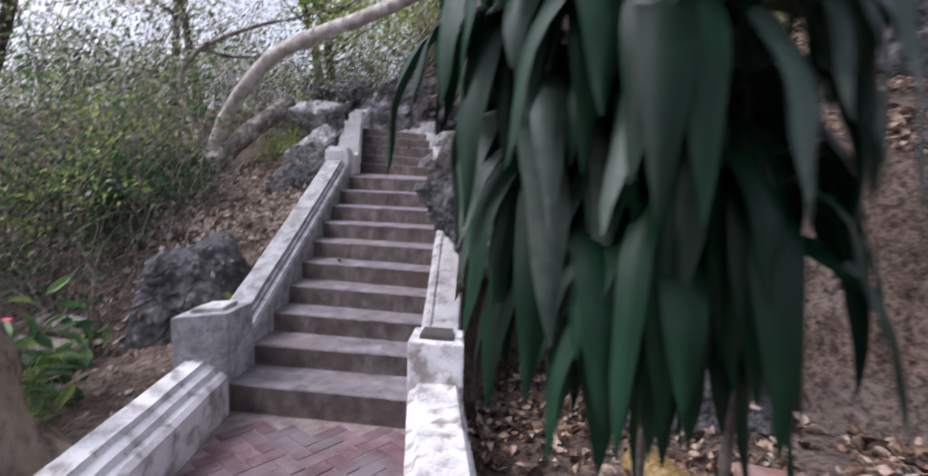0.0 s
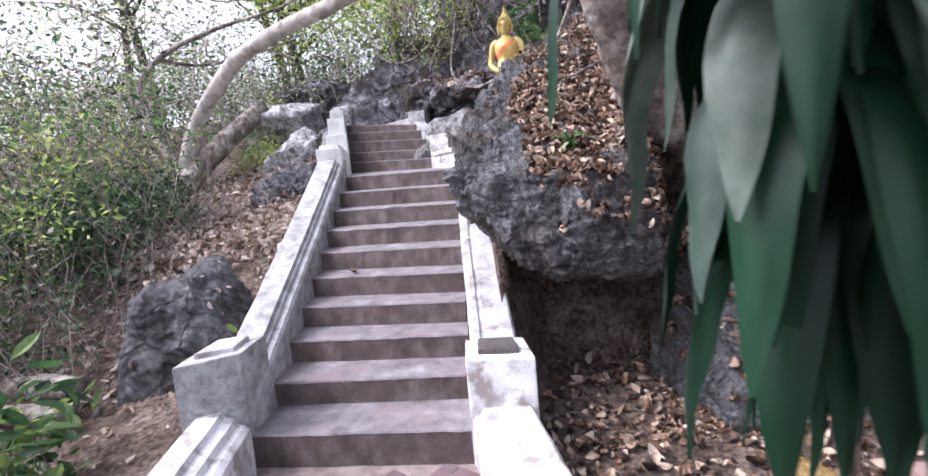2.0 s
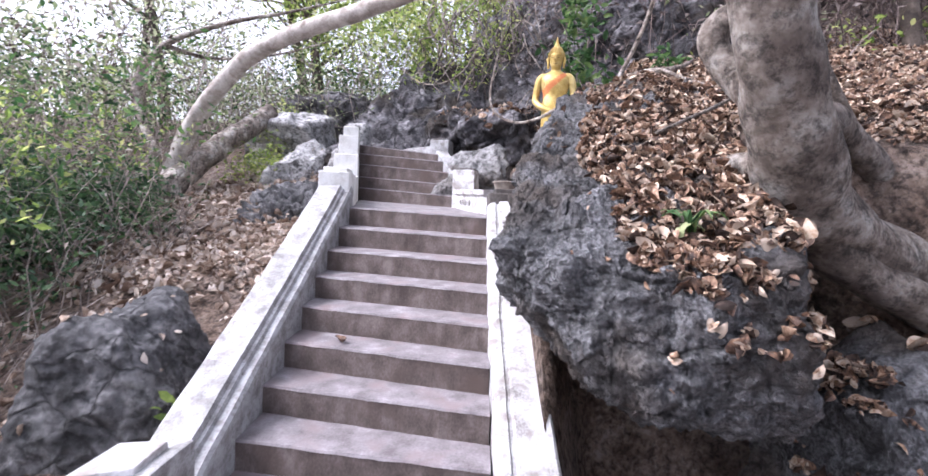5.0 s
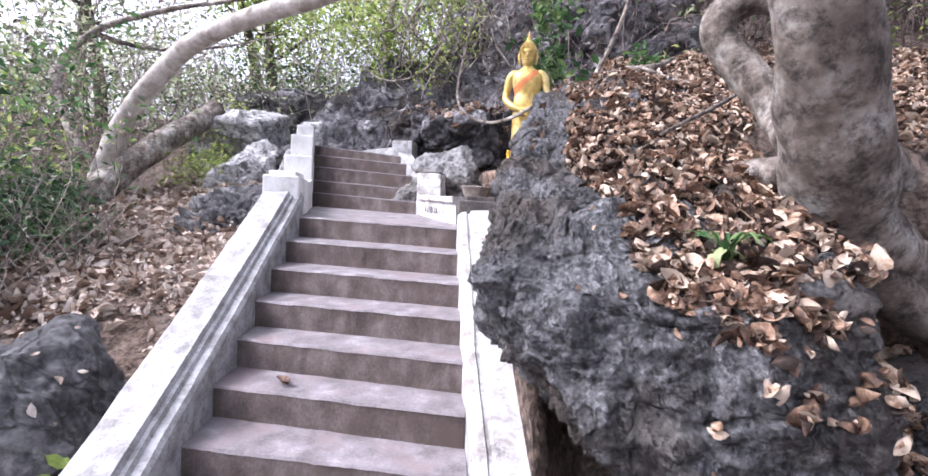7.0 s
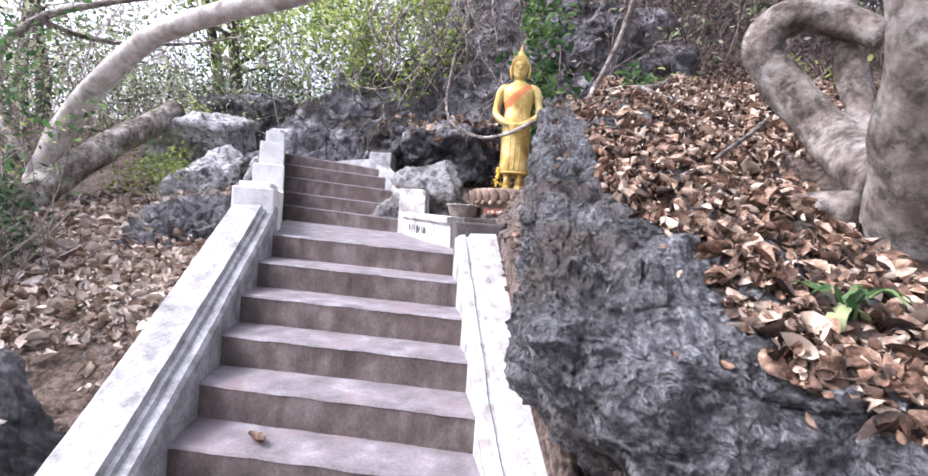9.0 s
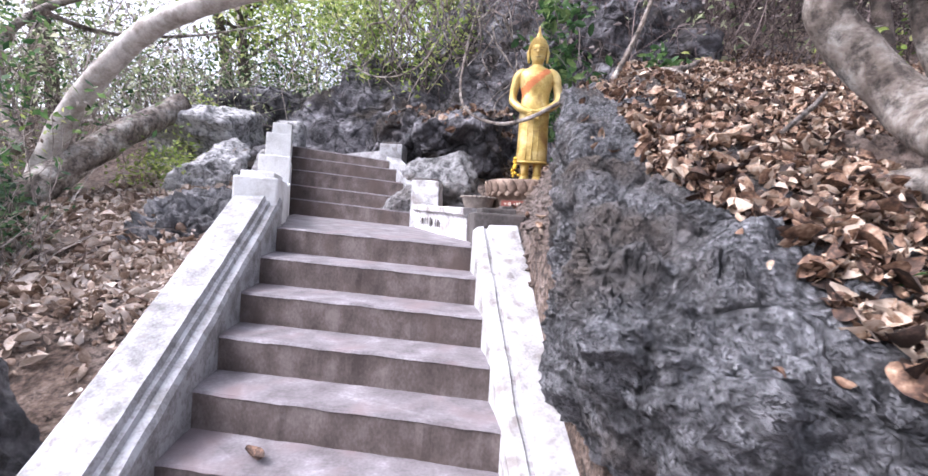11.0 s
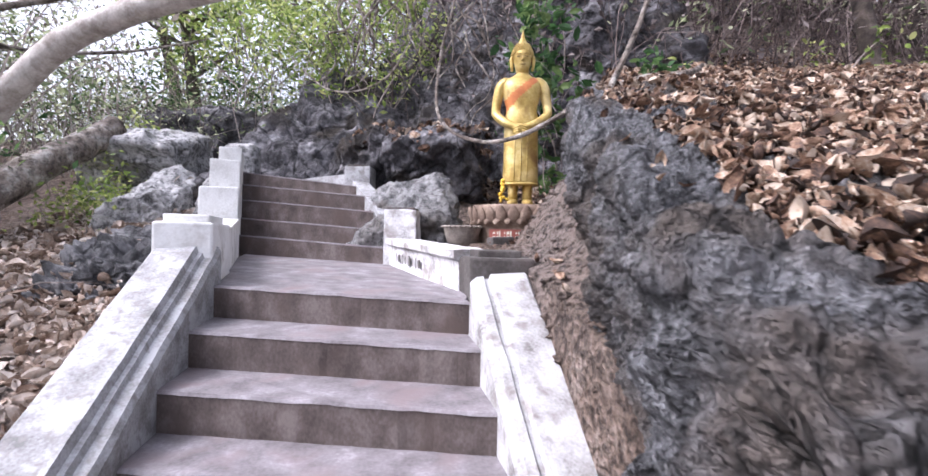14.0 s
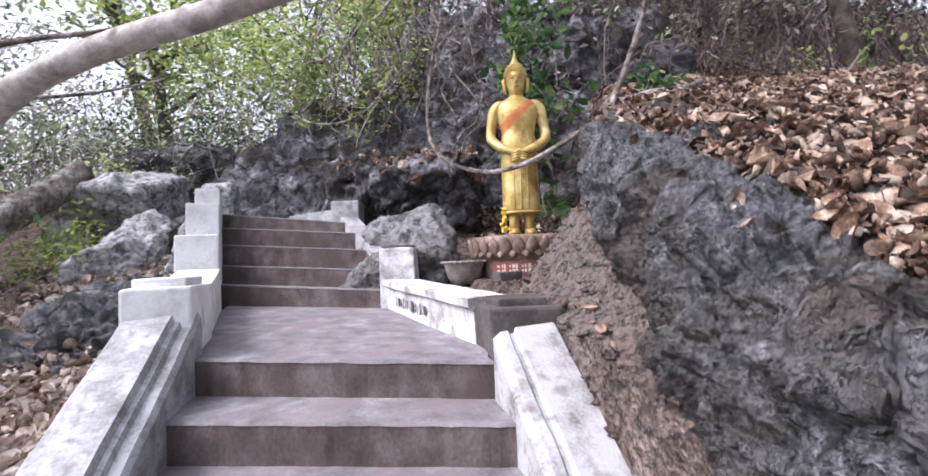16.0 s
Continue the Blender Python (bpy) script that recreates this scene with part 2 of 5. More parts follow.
# Dusty leaf, its colour paled further to look hazy and sky-lit.
HAZED_DUSTY = surface("hazed_dusty_leaf", [(0.15, (0.06, 0.084, 0.042)), (0.4, (0.168, 0.21, 0.108)), (0.6, (0.336, 0.378, 0.216)), (0.85, (0.576, 0.588, 0.408))], 1.5, 0.75, 0.0, 30, vary=0.7, translucent=0.55)
DRY_LEAF = surface("dry_scrub_leaf", [(0.15, (0.06, 0.045, 0.038)), (0.4, (0.15, 0.12, 0.1)), (0.6, (0.33, 0.285, 0.25)), (0.85, (0.5, 0.46, 0.42))], 1.5, 0.8, 0.0, 30, vary=0.7, translucent=0.4)
DARK_GREEN = surface("shade_leaf", [(0.15, (0.0104, 0.0286, 0.013)), (0.4, (0.026, 0.065, 0.026)), (0.6, (0.0585, 0.117, 0.0455)), (0.85, (0.13, 0.195, 0.091))], 2, 0.5, 0.0, 30, vary=0.6, translucent=0.3)
STRAP = surface("strap_leaf", [(0.2, (0.0021, 0.0098, 0.0042)), (0.5, (0.0042, 0.0238, 0.0105)), (0.8, (0.014, 0.0476, 0.0238))], 3, 0.42, 0.15, 30, vary=0.3, bump_scale=0.003,
                translucent=0.12, stretch=(1, 1, 0.3), spec=0.22)
PALE_GREEN = surface("pale_green_leaf", [(0.2, (0.2, 0.24, 0.1)), (0.5, (0.36, 0.4, 0.2)), (0.8, (0.5, 0.52, 0.32))], 9, 0.55, 0.1, 40, vary=0.3, translucent=0.35)
STRAP_PALE = surface("pale_strap_leaf", [(0.2, (0.018, 0.036, 0.024)), (0.5, (0.048, 0.078, 0.06)), (0.8, (0.12, 0.15, 0.12))], 3, 0.4, 0.15, 30, vary=0.3, bump_scale=0.003, translucent=0.15)
GOLD = surface("gold_paint", [(0.25, (0.324, 0.216, 0.0495)), (0.5, (0.486, 0.351, 0.108)), (0.75, (0.63, 0.504, 0.225))], 8, 0.4, 0.3, 50, metal=0.35, bump_scale=0.004,
               stain=(0.25, 0.15, 0.05), stain_scale=6, stain_at=(0.56, 0.72))
SASH = surface("orange_sash_paint", [(0.2, (0.4, 0.12, 0.04)), (0.8, (0.62, 0.24, 0.08))], 8, 0.5, 0.2, 50, metal=0.2, bump_scale=0.004)
PLINTH = surface("brown_plinth", [(0.2, (0.09, 0.06, 0.045)), (0.5, (0.2, 0.14, 0.105)), (0.8, (0.36, 0.28, 0.22))], 8, 0.8, 0.5, 60, bump_scale=0.01)
PLAQUE = surface("red_plaque", [(0.2, (0.22, 0.06, 0.045)), (0.8, (0.36, 0.13, 0.1))], 8, 0.75, 0.3, 60, bump_scale=0.005)
CREAM = surface("cream_paint", [(0.2, (0.5, 0.45, 0.36)), (0.8, (0.7, 0.66, 0.56))], 9, 0.8, 0.2, 60, bump_scale=0.003)
POT = surface("grey_clay", [(0.2, (0.12, 0.1, 0.085)), (0.5, (0.26, 0.22, 0.19)), (0.8, (0.4, 0.36, 0.32))], 9, 0.85, 0.4, 60, bump_scale=0.006)
YELLOW = surface("marigold", [(0.2, (0.6, 0.35, 0.02)), (0.8, (0.85, 0.62, 0.08))], 20, 0.6, 0.3, 90, bump_scale=0.004)
ORANGE = surface("orange_petal", [(0.2, (0.7, 0.18, 0.01)), (0.8, (0.9, 0.36, 0.03))], 20, 0.6, 0.3, 90, bump_scale=0.004)
PINK = surface("pink_petal", [(0.2, (0.6, 0.03, 0.08)), (0.8, (0.8, 0.12, 0.2))], 20, 0.6, 0.0, 90)
OCHRE = surface("ochre_scale", [(0.2, (0.08, 0.05, 0.018)), (0.5, (0.17, 0.11, 0.036)), (0.8, (0.28, 0.2, 0.08))], 8, 0.6, 0.4, 50, bump_scale=0.005)
REDFLOOR = surface("red_cement", [(0.2, (0.15, 0.07, 0.055)), (0.8, (0.3, 0.17, 0.14))], 5, 0.75, 0.3, 50, bump_scale=0.005, stain=(0.3, 0.25, 0.24), stain_scale=5, stain_at=(0.5, 0.75))
BLUE = surface("blue_plastic", [(0.2, (0.0715, 0.154, 0.275)), (0.8, (0.1375, 0.231, 0.341))], 9, 0.5, 0.1, 60)


# ---- building helpers ----
def mesh(name, verts, faces, mat, smooth=False):
    me = bpy.data.meshes.new(name)
    me.from_pydata([tuple(v) for v in verts], [], [tuple(f) for f in faces])
    for m in mat if isinstance(mat, (list, tuple)) else [mat]:
        me.materials.append(m)
    if smooth:
        me.polygons.foreach_set("use_smooth", [True] * len(me.polygons))
    me.update()
    return me


def thing(name, label, category, at=(0, 0, 0), group="", kind="", rz=0.0):
    ob = new(name)
    ob.matrix_world = pose(*at, 0, 0, rz)
    ob.empty_display_size = 0.1
    return tagged(ob, label, category, group, kind)


def part(name, me, parent, label=""):
    """One mesh under a thing; the mesh is in the thing's own space."""
    ob = new(name, me)
    ob.parent = parent
    if label:
        tagged(ob, label)
    return ob


def solo(name, me, label, category, at=(0, 0, 0), group="", kind="", rz=0.0):
    ob = new(name, me)
    ob.matrix_world = pose(*at, 0, 0, rz)
    return tagged(ob, label, category, group, kind)


def bm_mesh(name, bm, mat, smooth=False):
    me = bpy.data.meshes.new(name)
    bm.to_mesh(me)
    bm.free()
    for m in mat if isinstance(mat, (list, tuple)) else [mat]:
        me.materials.append(m)
    if smooth:
        me.polygons.foreach_set("use_smooth", [True] * len(me.polygons))
    return me


def prism(name, base, top, mat, bevel=0.012, worn=0.004, cuts=0):
    """A block between two rings of corners (any number, same count), with softened, slightly uneven edges."""
    bm = bmesh.new()
    b = [bm.verts.new(p) for p in base]
    t = [bm.verts.new(p) for p in top]
    n = len(b)
    bm.faces.new(b[::-1])
    bm.faces.new(t)
    for i in range(n):
        bm.faces.new((b[i], b[(i + 1) % n], t[(i + 1) % n], t[i]))
    bmesh.ops.recalc_face_normals(bm, faces=bm.faces)
    if bevel:
        bmesh.ops.bevel(bm, geom=list(bm.edges), offset=bevel, segments=2, affect="EDGES", profile=0.6)
    if cuts:
        long = [e for e in bm.edges if e.calc_length() > 0.12]
        bmesh.ops.subdivide_edges(bm, edges=long, cuts=cuts, use_grid_fill=True)
    if worn:
        for v in bm.verts:
            v.co += Vector(noise.noise_vector(v.co * 9.0)) * worn
    return bm_mesh(name, bm, mat)


def box(name, x0, x1, y0, y1, z0, z1, mat, bevel=0.012, worn=0.004, cuts=0):
    ring = lambda z: [(x0, y0, z), (x1, y0, z), (x1, y1, z), (x0, y1, z)]
    return prism(name, ring(z0), ring(z1), mat, bevel, worn, cuts)


def tube_data(path, radii, sides=10, lump=0.0, lumps=6.0, cap=True):
    verts, faces = [], []
    pts = [Vector(p) for p in path]
    up = Vector((0.31, 0.2, 0.93))
    for i, p in enumerate(pts):
        d = (pts[min(i + 1, len(pts) - 1)] - pts[max(i - 1, 0)]).normalized()
        u = d.cross(up)
        u = u.normalized() if u.length > 0.05 else d.orthogonal().normalized()
        w = d.cross(u).normalized()
        up = u.cross(d)
        for k in range(sides):
            a = 2 * math.pi * k / sides
            q = u * math.cos(a) + w * math.sin(a)
            r = radii[i]
            if lump:
                r *= 1 + lump * noise.noise((p + q * r) * lumps)
            verts.append(p + q * r)
    n = len(pts)
    for i in range(n - 1):
        for k in range(sides):
            a, b = i * sides + k, i * sides + (k + 1) % sides
            faces.append((a, b, b + sides, a + sides))
    if cap:
        faces.append(tuple(range(sides))[::-1])
        faces.append(tuple(range((n - 1) * sides, n * sides)))
    return verts, faces


def spline(points, steps=8):
    """A smooth line through points of any length (each a tuple of numbers)."""
    p = [np.array(q, float) for q in points]
    p = [2 * p[0] - p[1]] + p + [2 * p[-1] - p[-2]]
    out = []
    for i in range(1, len(p) - 2):
        for s in range(steps):
            u = s / steps
            out.append(0.5 * (2 * p[i] + (p[i + 1] - p[i - 1]) * u + (2 * p[i - 1] - 5 * p[i] + 4 * p[i + 1] - p[i + 2]) * u * u
                              + (3 * p[i] - p[i - 1] - 3 * p[i + 1] + p[i + 2]) * u ** 3))
    out.append(p[-2])
    return out


def limb(name, points, mat, sides=12, lump=0.15, lumps=6.0, steps=8):
    """A tapering limb through points of x, y, z, radius."""
    line = spline(points, steps)
    v, f = tube_data([q[:3] for q in line], [max(q[3], 0.001) for q in line], sides, lump, lumps)
    return mesh(name, v, f, mat, True)


def lathe(name, profile, mat, sides=28, squash=1.0, smooth=True):
    v, f = [], []
    for r, z in profile:
        for k in range(sides):
            a = 2 * math.pi * k / sides
            v.append((r * math.cos(a), r * squash * math.sin(a), z))
    n = len(profile)
    for i in range(n - 1):
        for k in range(sides):
            a, b = i * sides + k, i * sides + (k + 1) % sides
            f.append((a, b, b + sides, a + sides))
    f.append(tuple(range(sides))[::-1])
    f.append(tuple(range((n - 1) * sides, n * sides)))
    return mesh(name, v, f, mat, smooth)


def rock_mesh(name, planes, mat, sub=5, sharp=9, rough=0.06, scale=2.2, seed=0, ridge=0.0, pits=0.0, scallop=0.0):
    """A star-shaped boulder round its own origin, cut by planes (normal, distance), with weathered relief."""
    bm = bmesh.new()
    bmesh.ops.create_icosphere(bm, subdivisions=sub, radius=1)
    cuts = [(Vector(n).normalized(), d) for n, d in planes]
    off = Vector((seed * 7.3, seed * 3.1, seed * 5.7))
    for v in bm.verts:
        d = v.co.normalized()
        s = sum(max(0.0, n.dot(d) / k) ** sharp for n, k in cuts)
        v.co = d * (s ** (-1 / sharp))
    bm.normal_update()
    moved = []
    for v in bm.verts:
        q = v.co * scale + off
        h = noise.fractal(q, 0.9, 2.1, 5) * rough
        h += noise.noise(q * 0.35) * rough * 1.2
        if ridge:
            h -= abs(noise.noise(q * 1.7 + Vector((3, 1, 8)))) * ridge
        if pits:
            h -= max(0.0, noise.noise(q * 2.6 + Vector((9, 4, 2))) - 0.15) * pits
        if scallop:
            # chipped facets: every cell of broken rock is tilted its own way, at three sizes
            warp = q * 1.1 + Vector(noise.noise_vector(q * 0.9)) * 0.35
            for size, deep in ((1.0, 0.4), (2.5, 0.3), (5.7, 0.16), (13.0, 0.075)):
                far, near = noise.voronoi(warp * size)
                tilt = Vector(noise.cell_vector(near[0] * 31.7 + Vector((size, 1, 2))))
                h += max(-0.5, min(0.5, tilt.dot(warp * size - near[0]))) * scallop * deep * min(1.0, (far[1] - far[0]) * 5)
                h -= max(0.0, 0.12 - (far[1] - far[0])) * scallop * deep * 1.6
            h += noise.fractal(q * 6, 0.8, 2.1, 5) * scallop * 0.13
        moved.append(v.co + v.normal * h)
    for v, p in zip(bm.verts, moved):
        v.co = p
    return bm_mesh(name, bm, mat, True)


def smooth01(a, b, x):
    t = min(1.0, max(0.0, (x - a) / (b - a)))
    return t * t * (3 - 2 * t)


def knots(x, pts):
    for (x0, y0), (x1, y1) in zip(pts, pts[1:]):
        if x <= x1:
            return y0 + (y1 - y0) * max(0.0, (x - x0) / (x1 - x0))
    return pts[-1][1]


# ---- the stairs' plan: nosing ends of the lower flight, top (0) to bottom (9) ----
RISE = 0.17
LEFT_Y = (0.0, -0.335, -0.645, -0.925, -1.2, -1.485, -1.785, -2.1, -2.435, -2.79)
RIGHT_Y = (-0.4, -0.69, -0.98, -1.265, -1.545, -1.79, -2.03, -2.27, -2.55, -2.91)
FLOOR = -1.73
UP_LEFT = ((-0.403, 1.932, 0.27), (-0.488, 2.25, 0.435), (-0.567, 2.565, 0.629), (-0.645, 2.873, 0.814), (-0.723, 3.18, 0.98))
UP_RIGHT = ((0.8, 1.446, 0.19), (0.72, 1.78, 0.345), (0.64, 2.09, 0.52), (0.54, 2.41, 0.69), (0.43, 2.74, 0.82))


def nose(k):
    drop = 0.035 * max(0.0, 1 - k / 4)
    return Vector((-0.01, LEFT_Y[k], -RISE * k)), Vector((1.2 + 0.006 * k, RIGHT_Y[k], -RISE * k - drop))


def stair_z(y):
    return knots(y, [(-3.0, FLOOR), (-2.8, -1.55), (0.0, 0.0), (1.6, 0.08), (3.0, 0.9), (6.0, 1.2), (30, 4)])


def ground_z(x, y):
    left = knots(y, [(-30, -2.2), (-8, -1.9), (-4, -1.85), (-2.6, -1.76), (-1.5, -1.62), (-0.7, -1.12), (0.2, -0.68), (2, -0.08), (3.5, 0.4), (5, 0.85), (8, 1.95), (15, 3.4), (60, 5)])
    left += -0.04 * min(6.0, max(0.0, -x - 0.5)) + 0.08 * noise.noise((x * 0.9, y * 0.9, 0.3)) + 0.02 * noise.noise((x * 4, y * 4, 1.3))
    hill = 0.88 + 0.08 * min(x, 9.0) + 0.42 * min(y, 2.2) + 0.12 * max(0.0, min(y - 2.2, 12))
    edge = 1.76 + 0.2 * (y + 1.4) if y < 0.3 else 2.1 + 0.42 * (y - 0.3)
    hill -= 0.12 * (1 - smooth01(2.3, 2.9, x))
    low = FLOOR - 0.03 + 0.05 * max(0.0, x - 2.2)
    front = smooth01(-1.7, -1.0, y + 0.9 * max(0.0, x - 2.85))
    hill = low + (hill - low) * front
    niche = knots(y, [(-3.2, low), (-2.6, -1.22), (-2.15, -0.9), (-1.8, -0.55), (-1.5, -0.25), (-1.25, -0.04), (-0.7, 0.1), (-0.3, 0.17), (0.2, 0.2), (0.6, 0.2), (2.2, 0.28), (3.2, 0.9), (6, 1.6), (14, 3.0), (60, 5)])
    niche += 1.5 * max(0.0, min(x - 1.63, 0.3)) * smooth01(-1.9, -0.9, y) * (1 - smooth01(0.35, 0.9, y))
    w = smooth01(edge - 0.12, edge + 0.2, x)
    right = niche + (hill - niche) * w
    right += 0.6 * max(0.0, min(y - 5.0 + 1.7 * smooth01(3.0, 5.0, x), 9.0)) * smooth01(1.2, 2.8, x)
    right += 0.05 * noise.noise((x * 1.3, y * 1.3, 4.3)) * smooth01(1.4, 2.4, x) + 0.012 * noise.noise((x * 6, y * 6, 2.3))
    mid = stair_z(y) - 0.42
    z = left + (mid - left) * smooth01(-0.36, -0.16, x)
    return z + (right - mid) * (smooth01(1.44, 1.53, x) if y < 0.3 else smooth01(1.36, 1.5, x)) if x > 1.0 else z


def graded(lo, a, b, hi, fine):
    core = list(np.arange(a, b, fine))
    out, s, p = [], fine, a
    while p > lo:
        s *= 1.25
        p -= s
        out.insert(0, p)
    p, s = core[-1], fine
    far = []
    while p < hi:
        s *= 1.25
        p += s
        far.append(p)
    return out + core + far


GX, GY = graded(-70, -4.5, 5.5, 70, 0.07), graded(-70, -7.0, 5.0, 90, 0.07)
gv = [(x, y, ground_z(x, y)) for y in GY for x in GX]
gw = len(GX)
gf = [(j * gw + i, j * gw + i + 1, (j + 1) * gw + i + 1, (j + 1) * gw + i) for j in range(len(GY) - 1) for i in range(gw - 1)]
ground = solo("ground", mesh("ground", gv, gf, SOIL, True), "bare brown earth slope rising beside the stairs", "ground", kind="structure")

# ---- lower flight ----
stairs = thing("stairs", "worn brown cement stairs with grey dusty treads", "stairs", kind="structure")
ends = [nose(k) for k in range(10)]
for k in range(10):
    a, b = ends[k]
    z0 = FLOOR - 0.05 if k == 9 else -RISE * (k + 1) - 0.06
    if k:
        a2, b2 = ends[k - 1]
    else:
        a2, b2 = Vector((-0.35, 0.45, 0)), Vector((1.25, 0.0, 0))
    seg = 40
    def curb(zf, out):
        pts = []
        for i in range(seg + 1):
            u = i / seg
            p = a.lerp(b, u)
            pts.append((p.x - 0.03 + 0.06 * u, p.y - out + 0.008 * noise.noise((u * 7, k * 3.1, 1)) + 0.005 * noise.noise((u * 31, k * 3.1, 4)), zf(u, 0)))
        for i in range(2):
            q = (b.x + 0.03, b2.y + 0.06) if i == 0 else (a.x - 0.03, a2.y + 0.06)
            pts.append((*q, zf(1 - i, 1)))
        return pts
    top = lambda u, f: a.z + (b.z - a.z) * u + 0.012 * f + 0.005 * noise.noise((u * 9, k, 5)) + 0.0035 * noise.noise((u * 37, k, 9))
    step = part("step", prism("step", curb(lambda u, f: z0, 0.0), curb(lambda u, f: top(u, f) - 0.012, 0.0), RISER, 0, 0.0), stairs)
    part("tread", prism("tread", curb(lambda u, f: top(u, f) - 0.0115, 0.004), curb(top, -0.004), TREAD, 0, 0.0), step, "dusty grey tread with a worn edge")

# ---- landing and upper flight ----
landing_pts = [(-0.06, 0.05, -0.004), (1.22, -0.34, -0.03), (1.28, -0.15, 0.0), (0.92, 1.5, 0.05), (-0.38, 1.96, 0.1), (-0.25, 0.6, 0.04)]
part("landing", prism("landing", [(x, y, z - 0.16) for x, y, z in landing_pts], landing_pts, TREAD, 0.004, 0.003), stairs, "smooth pale cement landing")
upper = thing("upper_stairs", "narrow brown cement steps climbing past rocks", "stairs", kind="structure")
for k in range(5):
    a, b = Vector(UP_LEFT[k]), Vector(UP_RIGHT[k])
    d = Vector((-0.078, 0.32, 0))
    a, b = a - Vector((0.06, -0.02, 0)), b + Vector((0.14, -0.05, -0.01))
    lo = 0.26 if k else 0.24
    deep = 1.6 if k == 4 else 1.15
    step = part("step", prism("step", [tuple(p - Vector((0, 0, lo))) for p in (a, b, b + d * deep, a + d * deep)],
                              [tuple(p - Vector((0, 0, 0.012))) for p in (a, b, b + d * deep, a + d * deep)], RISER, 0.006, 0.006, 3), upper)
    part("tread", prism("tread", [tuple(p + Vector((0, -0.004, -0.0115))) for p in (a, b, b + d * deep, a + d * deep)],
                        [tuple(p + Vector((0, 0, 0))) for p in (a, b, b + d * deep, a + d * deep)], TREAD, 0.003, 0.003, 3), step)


# ---- whitewashed side walls ----
def rail(name, line, section, mat, parent, label="", cuts=26, wear=0.005, sideways=None):
    """A moulded wall: a section of (offset, height) swept along a line of points."""
    pts = []
    for (p, q) in zip(line, line[1:]):
        n = cuts
        pts += [Vector(p).lerp(Vector(q), i / n) for i in range(n)]
    pts.append(Vector(line[-1]))
    flat = (Vector(line[-1]) - Vector(line[0])).to_2d().normalized()
    side = Vector(sideways or (flat.y, -flat.x, 0))
    v, f, m = [], [], len(section)
    for p in pts:
        for o, h in section:
            q = p + side * o + Vector((0, 0, h))
            v.append(q + Vector(noise.noise_vector(q * 7)) * wear)
    for i in range(len(pts) - 1):
        for k in range(m):
            a, b = i * m + k, i * m + (k + 1) % m
            f.append((a, b, b + m, a + m))
    f += [tuple(range(m)), tuple(range((len(pts) - 1) * m, len(pts) * m))[::-1]]
    bm = bmesh.new()
    bv = [bm.verts.new(q) for q in v]
    for q in f:
        bm.faces.new([bv[i] for i in q])
    bmesh.ops.recalc_face_normals(bm, faces=bm.faces)
    return part(name, bm_mesh(name, bm, mat), parent, label)


def post(parent, corners, z0, z1, mat, cap=0.03, inset=0.06, mat2=None, name="post"):
    """A square post with a raised cap block."""
    body = part(name, prism(name, [(x, y, z0) for x, y in corners], [(x, y, z1 - cap) for x, y in corners], mat, 0.014, 0.006, 2), parent)
    cx, cy = sum(c[0] for c in corners) / len(corners), sum(c[1] for c in corners) / len(corners)
    shrink = [(cx + (x - cx) * (1 - inset / 0.15), cy + (y - cy) * (1 - inset / 0.15)) for x, y in corners]
    part("cap", prism("cap", [(x, y, z1 - cap - 0.01) for x, y in shrink], [(x, y, z1) for x, y in shrink], mat2 or mat, 0.01, 0.005), body)
    return body


WALL_SECTION = [(0.0, -0.55), (0.0, 0.14), (-0.015, 0.165), (-0.05, 0.17), (-0.058, 0.195), (-0.075, 0.2), (-0.085, 0.235), (-0.26, 0.24), (-0.275, 0.225), (-0.275, 0.19), (-0.25, 0.175), (-0.25, -0.75)]
wall_left = thing("wall_left", "whitewashed stair wall with moulded sloping coping, grimy", "wall", kind="structure")
rail("coping", [(-0.01, -2.75, -1.55), (-0.005, -1.2, -0.69), (-0.02, 0.1, 0.03)], WALL_SECTION, WHITEWASH, wall_left)
post(wall_left, [(-0.31, -2.97), (-0.015, -2.8), (-0.015, -2.44), (-0.31, -2.5)], -2.0, -1.0, WHITEWASH, mat2=WORN_WASH)
rail("low_wall", [(0.55, -6.6, -1.62), (0.01, -2.85, -1.52)], [(0.0, -0.4), (0.0, 0.06), (-0.03, 0.085), (-0.06, 0.095), (-0.075, 0.13), (-0.12, 0.15), (-0.135, 0.18), (-0.26, 0.185), (-0.275, 0.15), (-0.275, -0.5)], WORN_WASH, wall_left)
post(wall_left, [(-0.3, -0.06), (-0.03, 0.0), (-0.09, 0.5), (-0.36, 0.45)], -0.9, 0.36, CLEAN_LIT_WASH, cap=0.04, inset=0.035)
part("stepped_block", prism("stepped_block", [(-0.38, 0.42, -0.7), (-0.1, 0.48, -0.7), (-0.38, 1.75, -0.5), (-0.66, 1.68, -0.5)],
                            [(-0.38, 0.42, 0.29), (-0.1, 0.48, 0.29), (-0.38, 1.75, 0.4), (-0.66, 1.68, 0.4)], CLEAN_LIT_WASH, 0.012, 0.006, 2), wall_left)
for k, z, w in ((0, 0.66, 0.29), (2, 0.98, 0.25), (4, 1.2, 0.21)):
    q = Vector(UP_LEFT[k])
    ring = [(q.x + 0.02 - w, q.y - 0.3), (q.x + 0.02, q.y - 0.22), (q.x - 0.13, q.y + 0.45), (q.x - 0.13 - w, q.y + 0.38)]
    part("stepped_block", prism("stepped_block", [(x, y, q.z - 0.9) for x, y in ring], [(x, y, z) for x, y in ring], CLEAN_LIT_WASH, 0.012, 0.006, 2), wall_left)

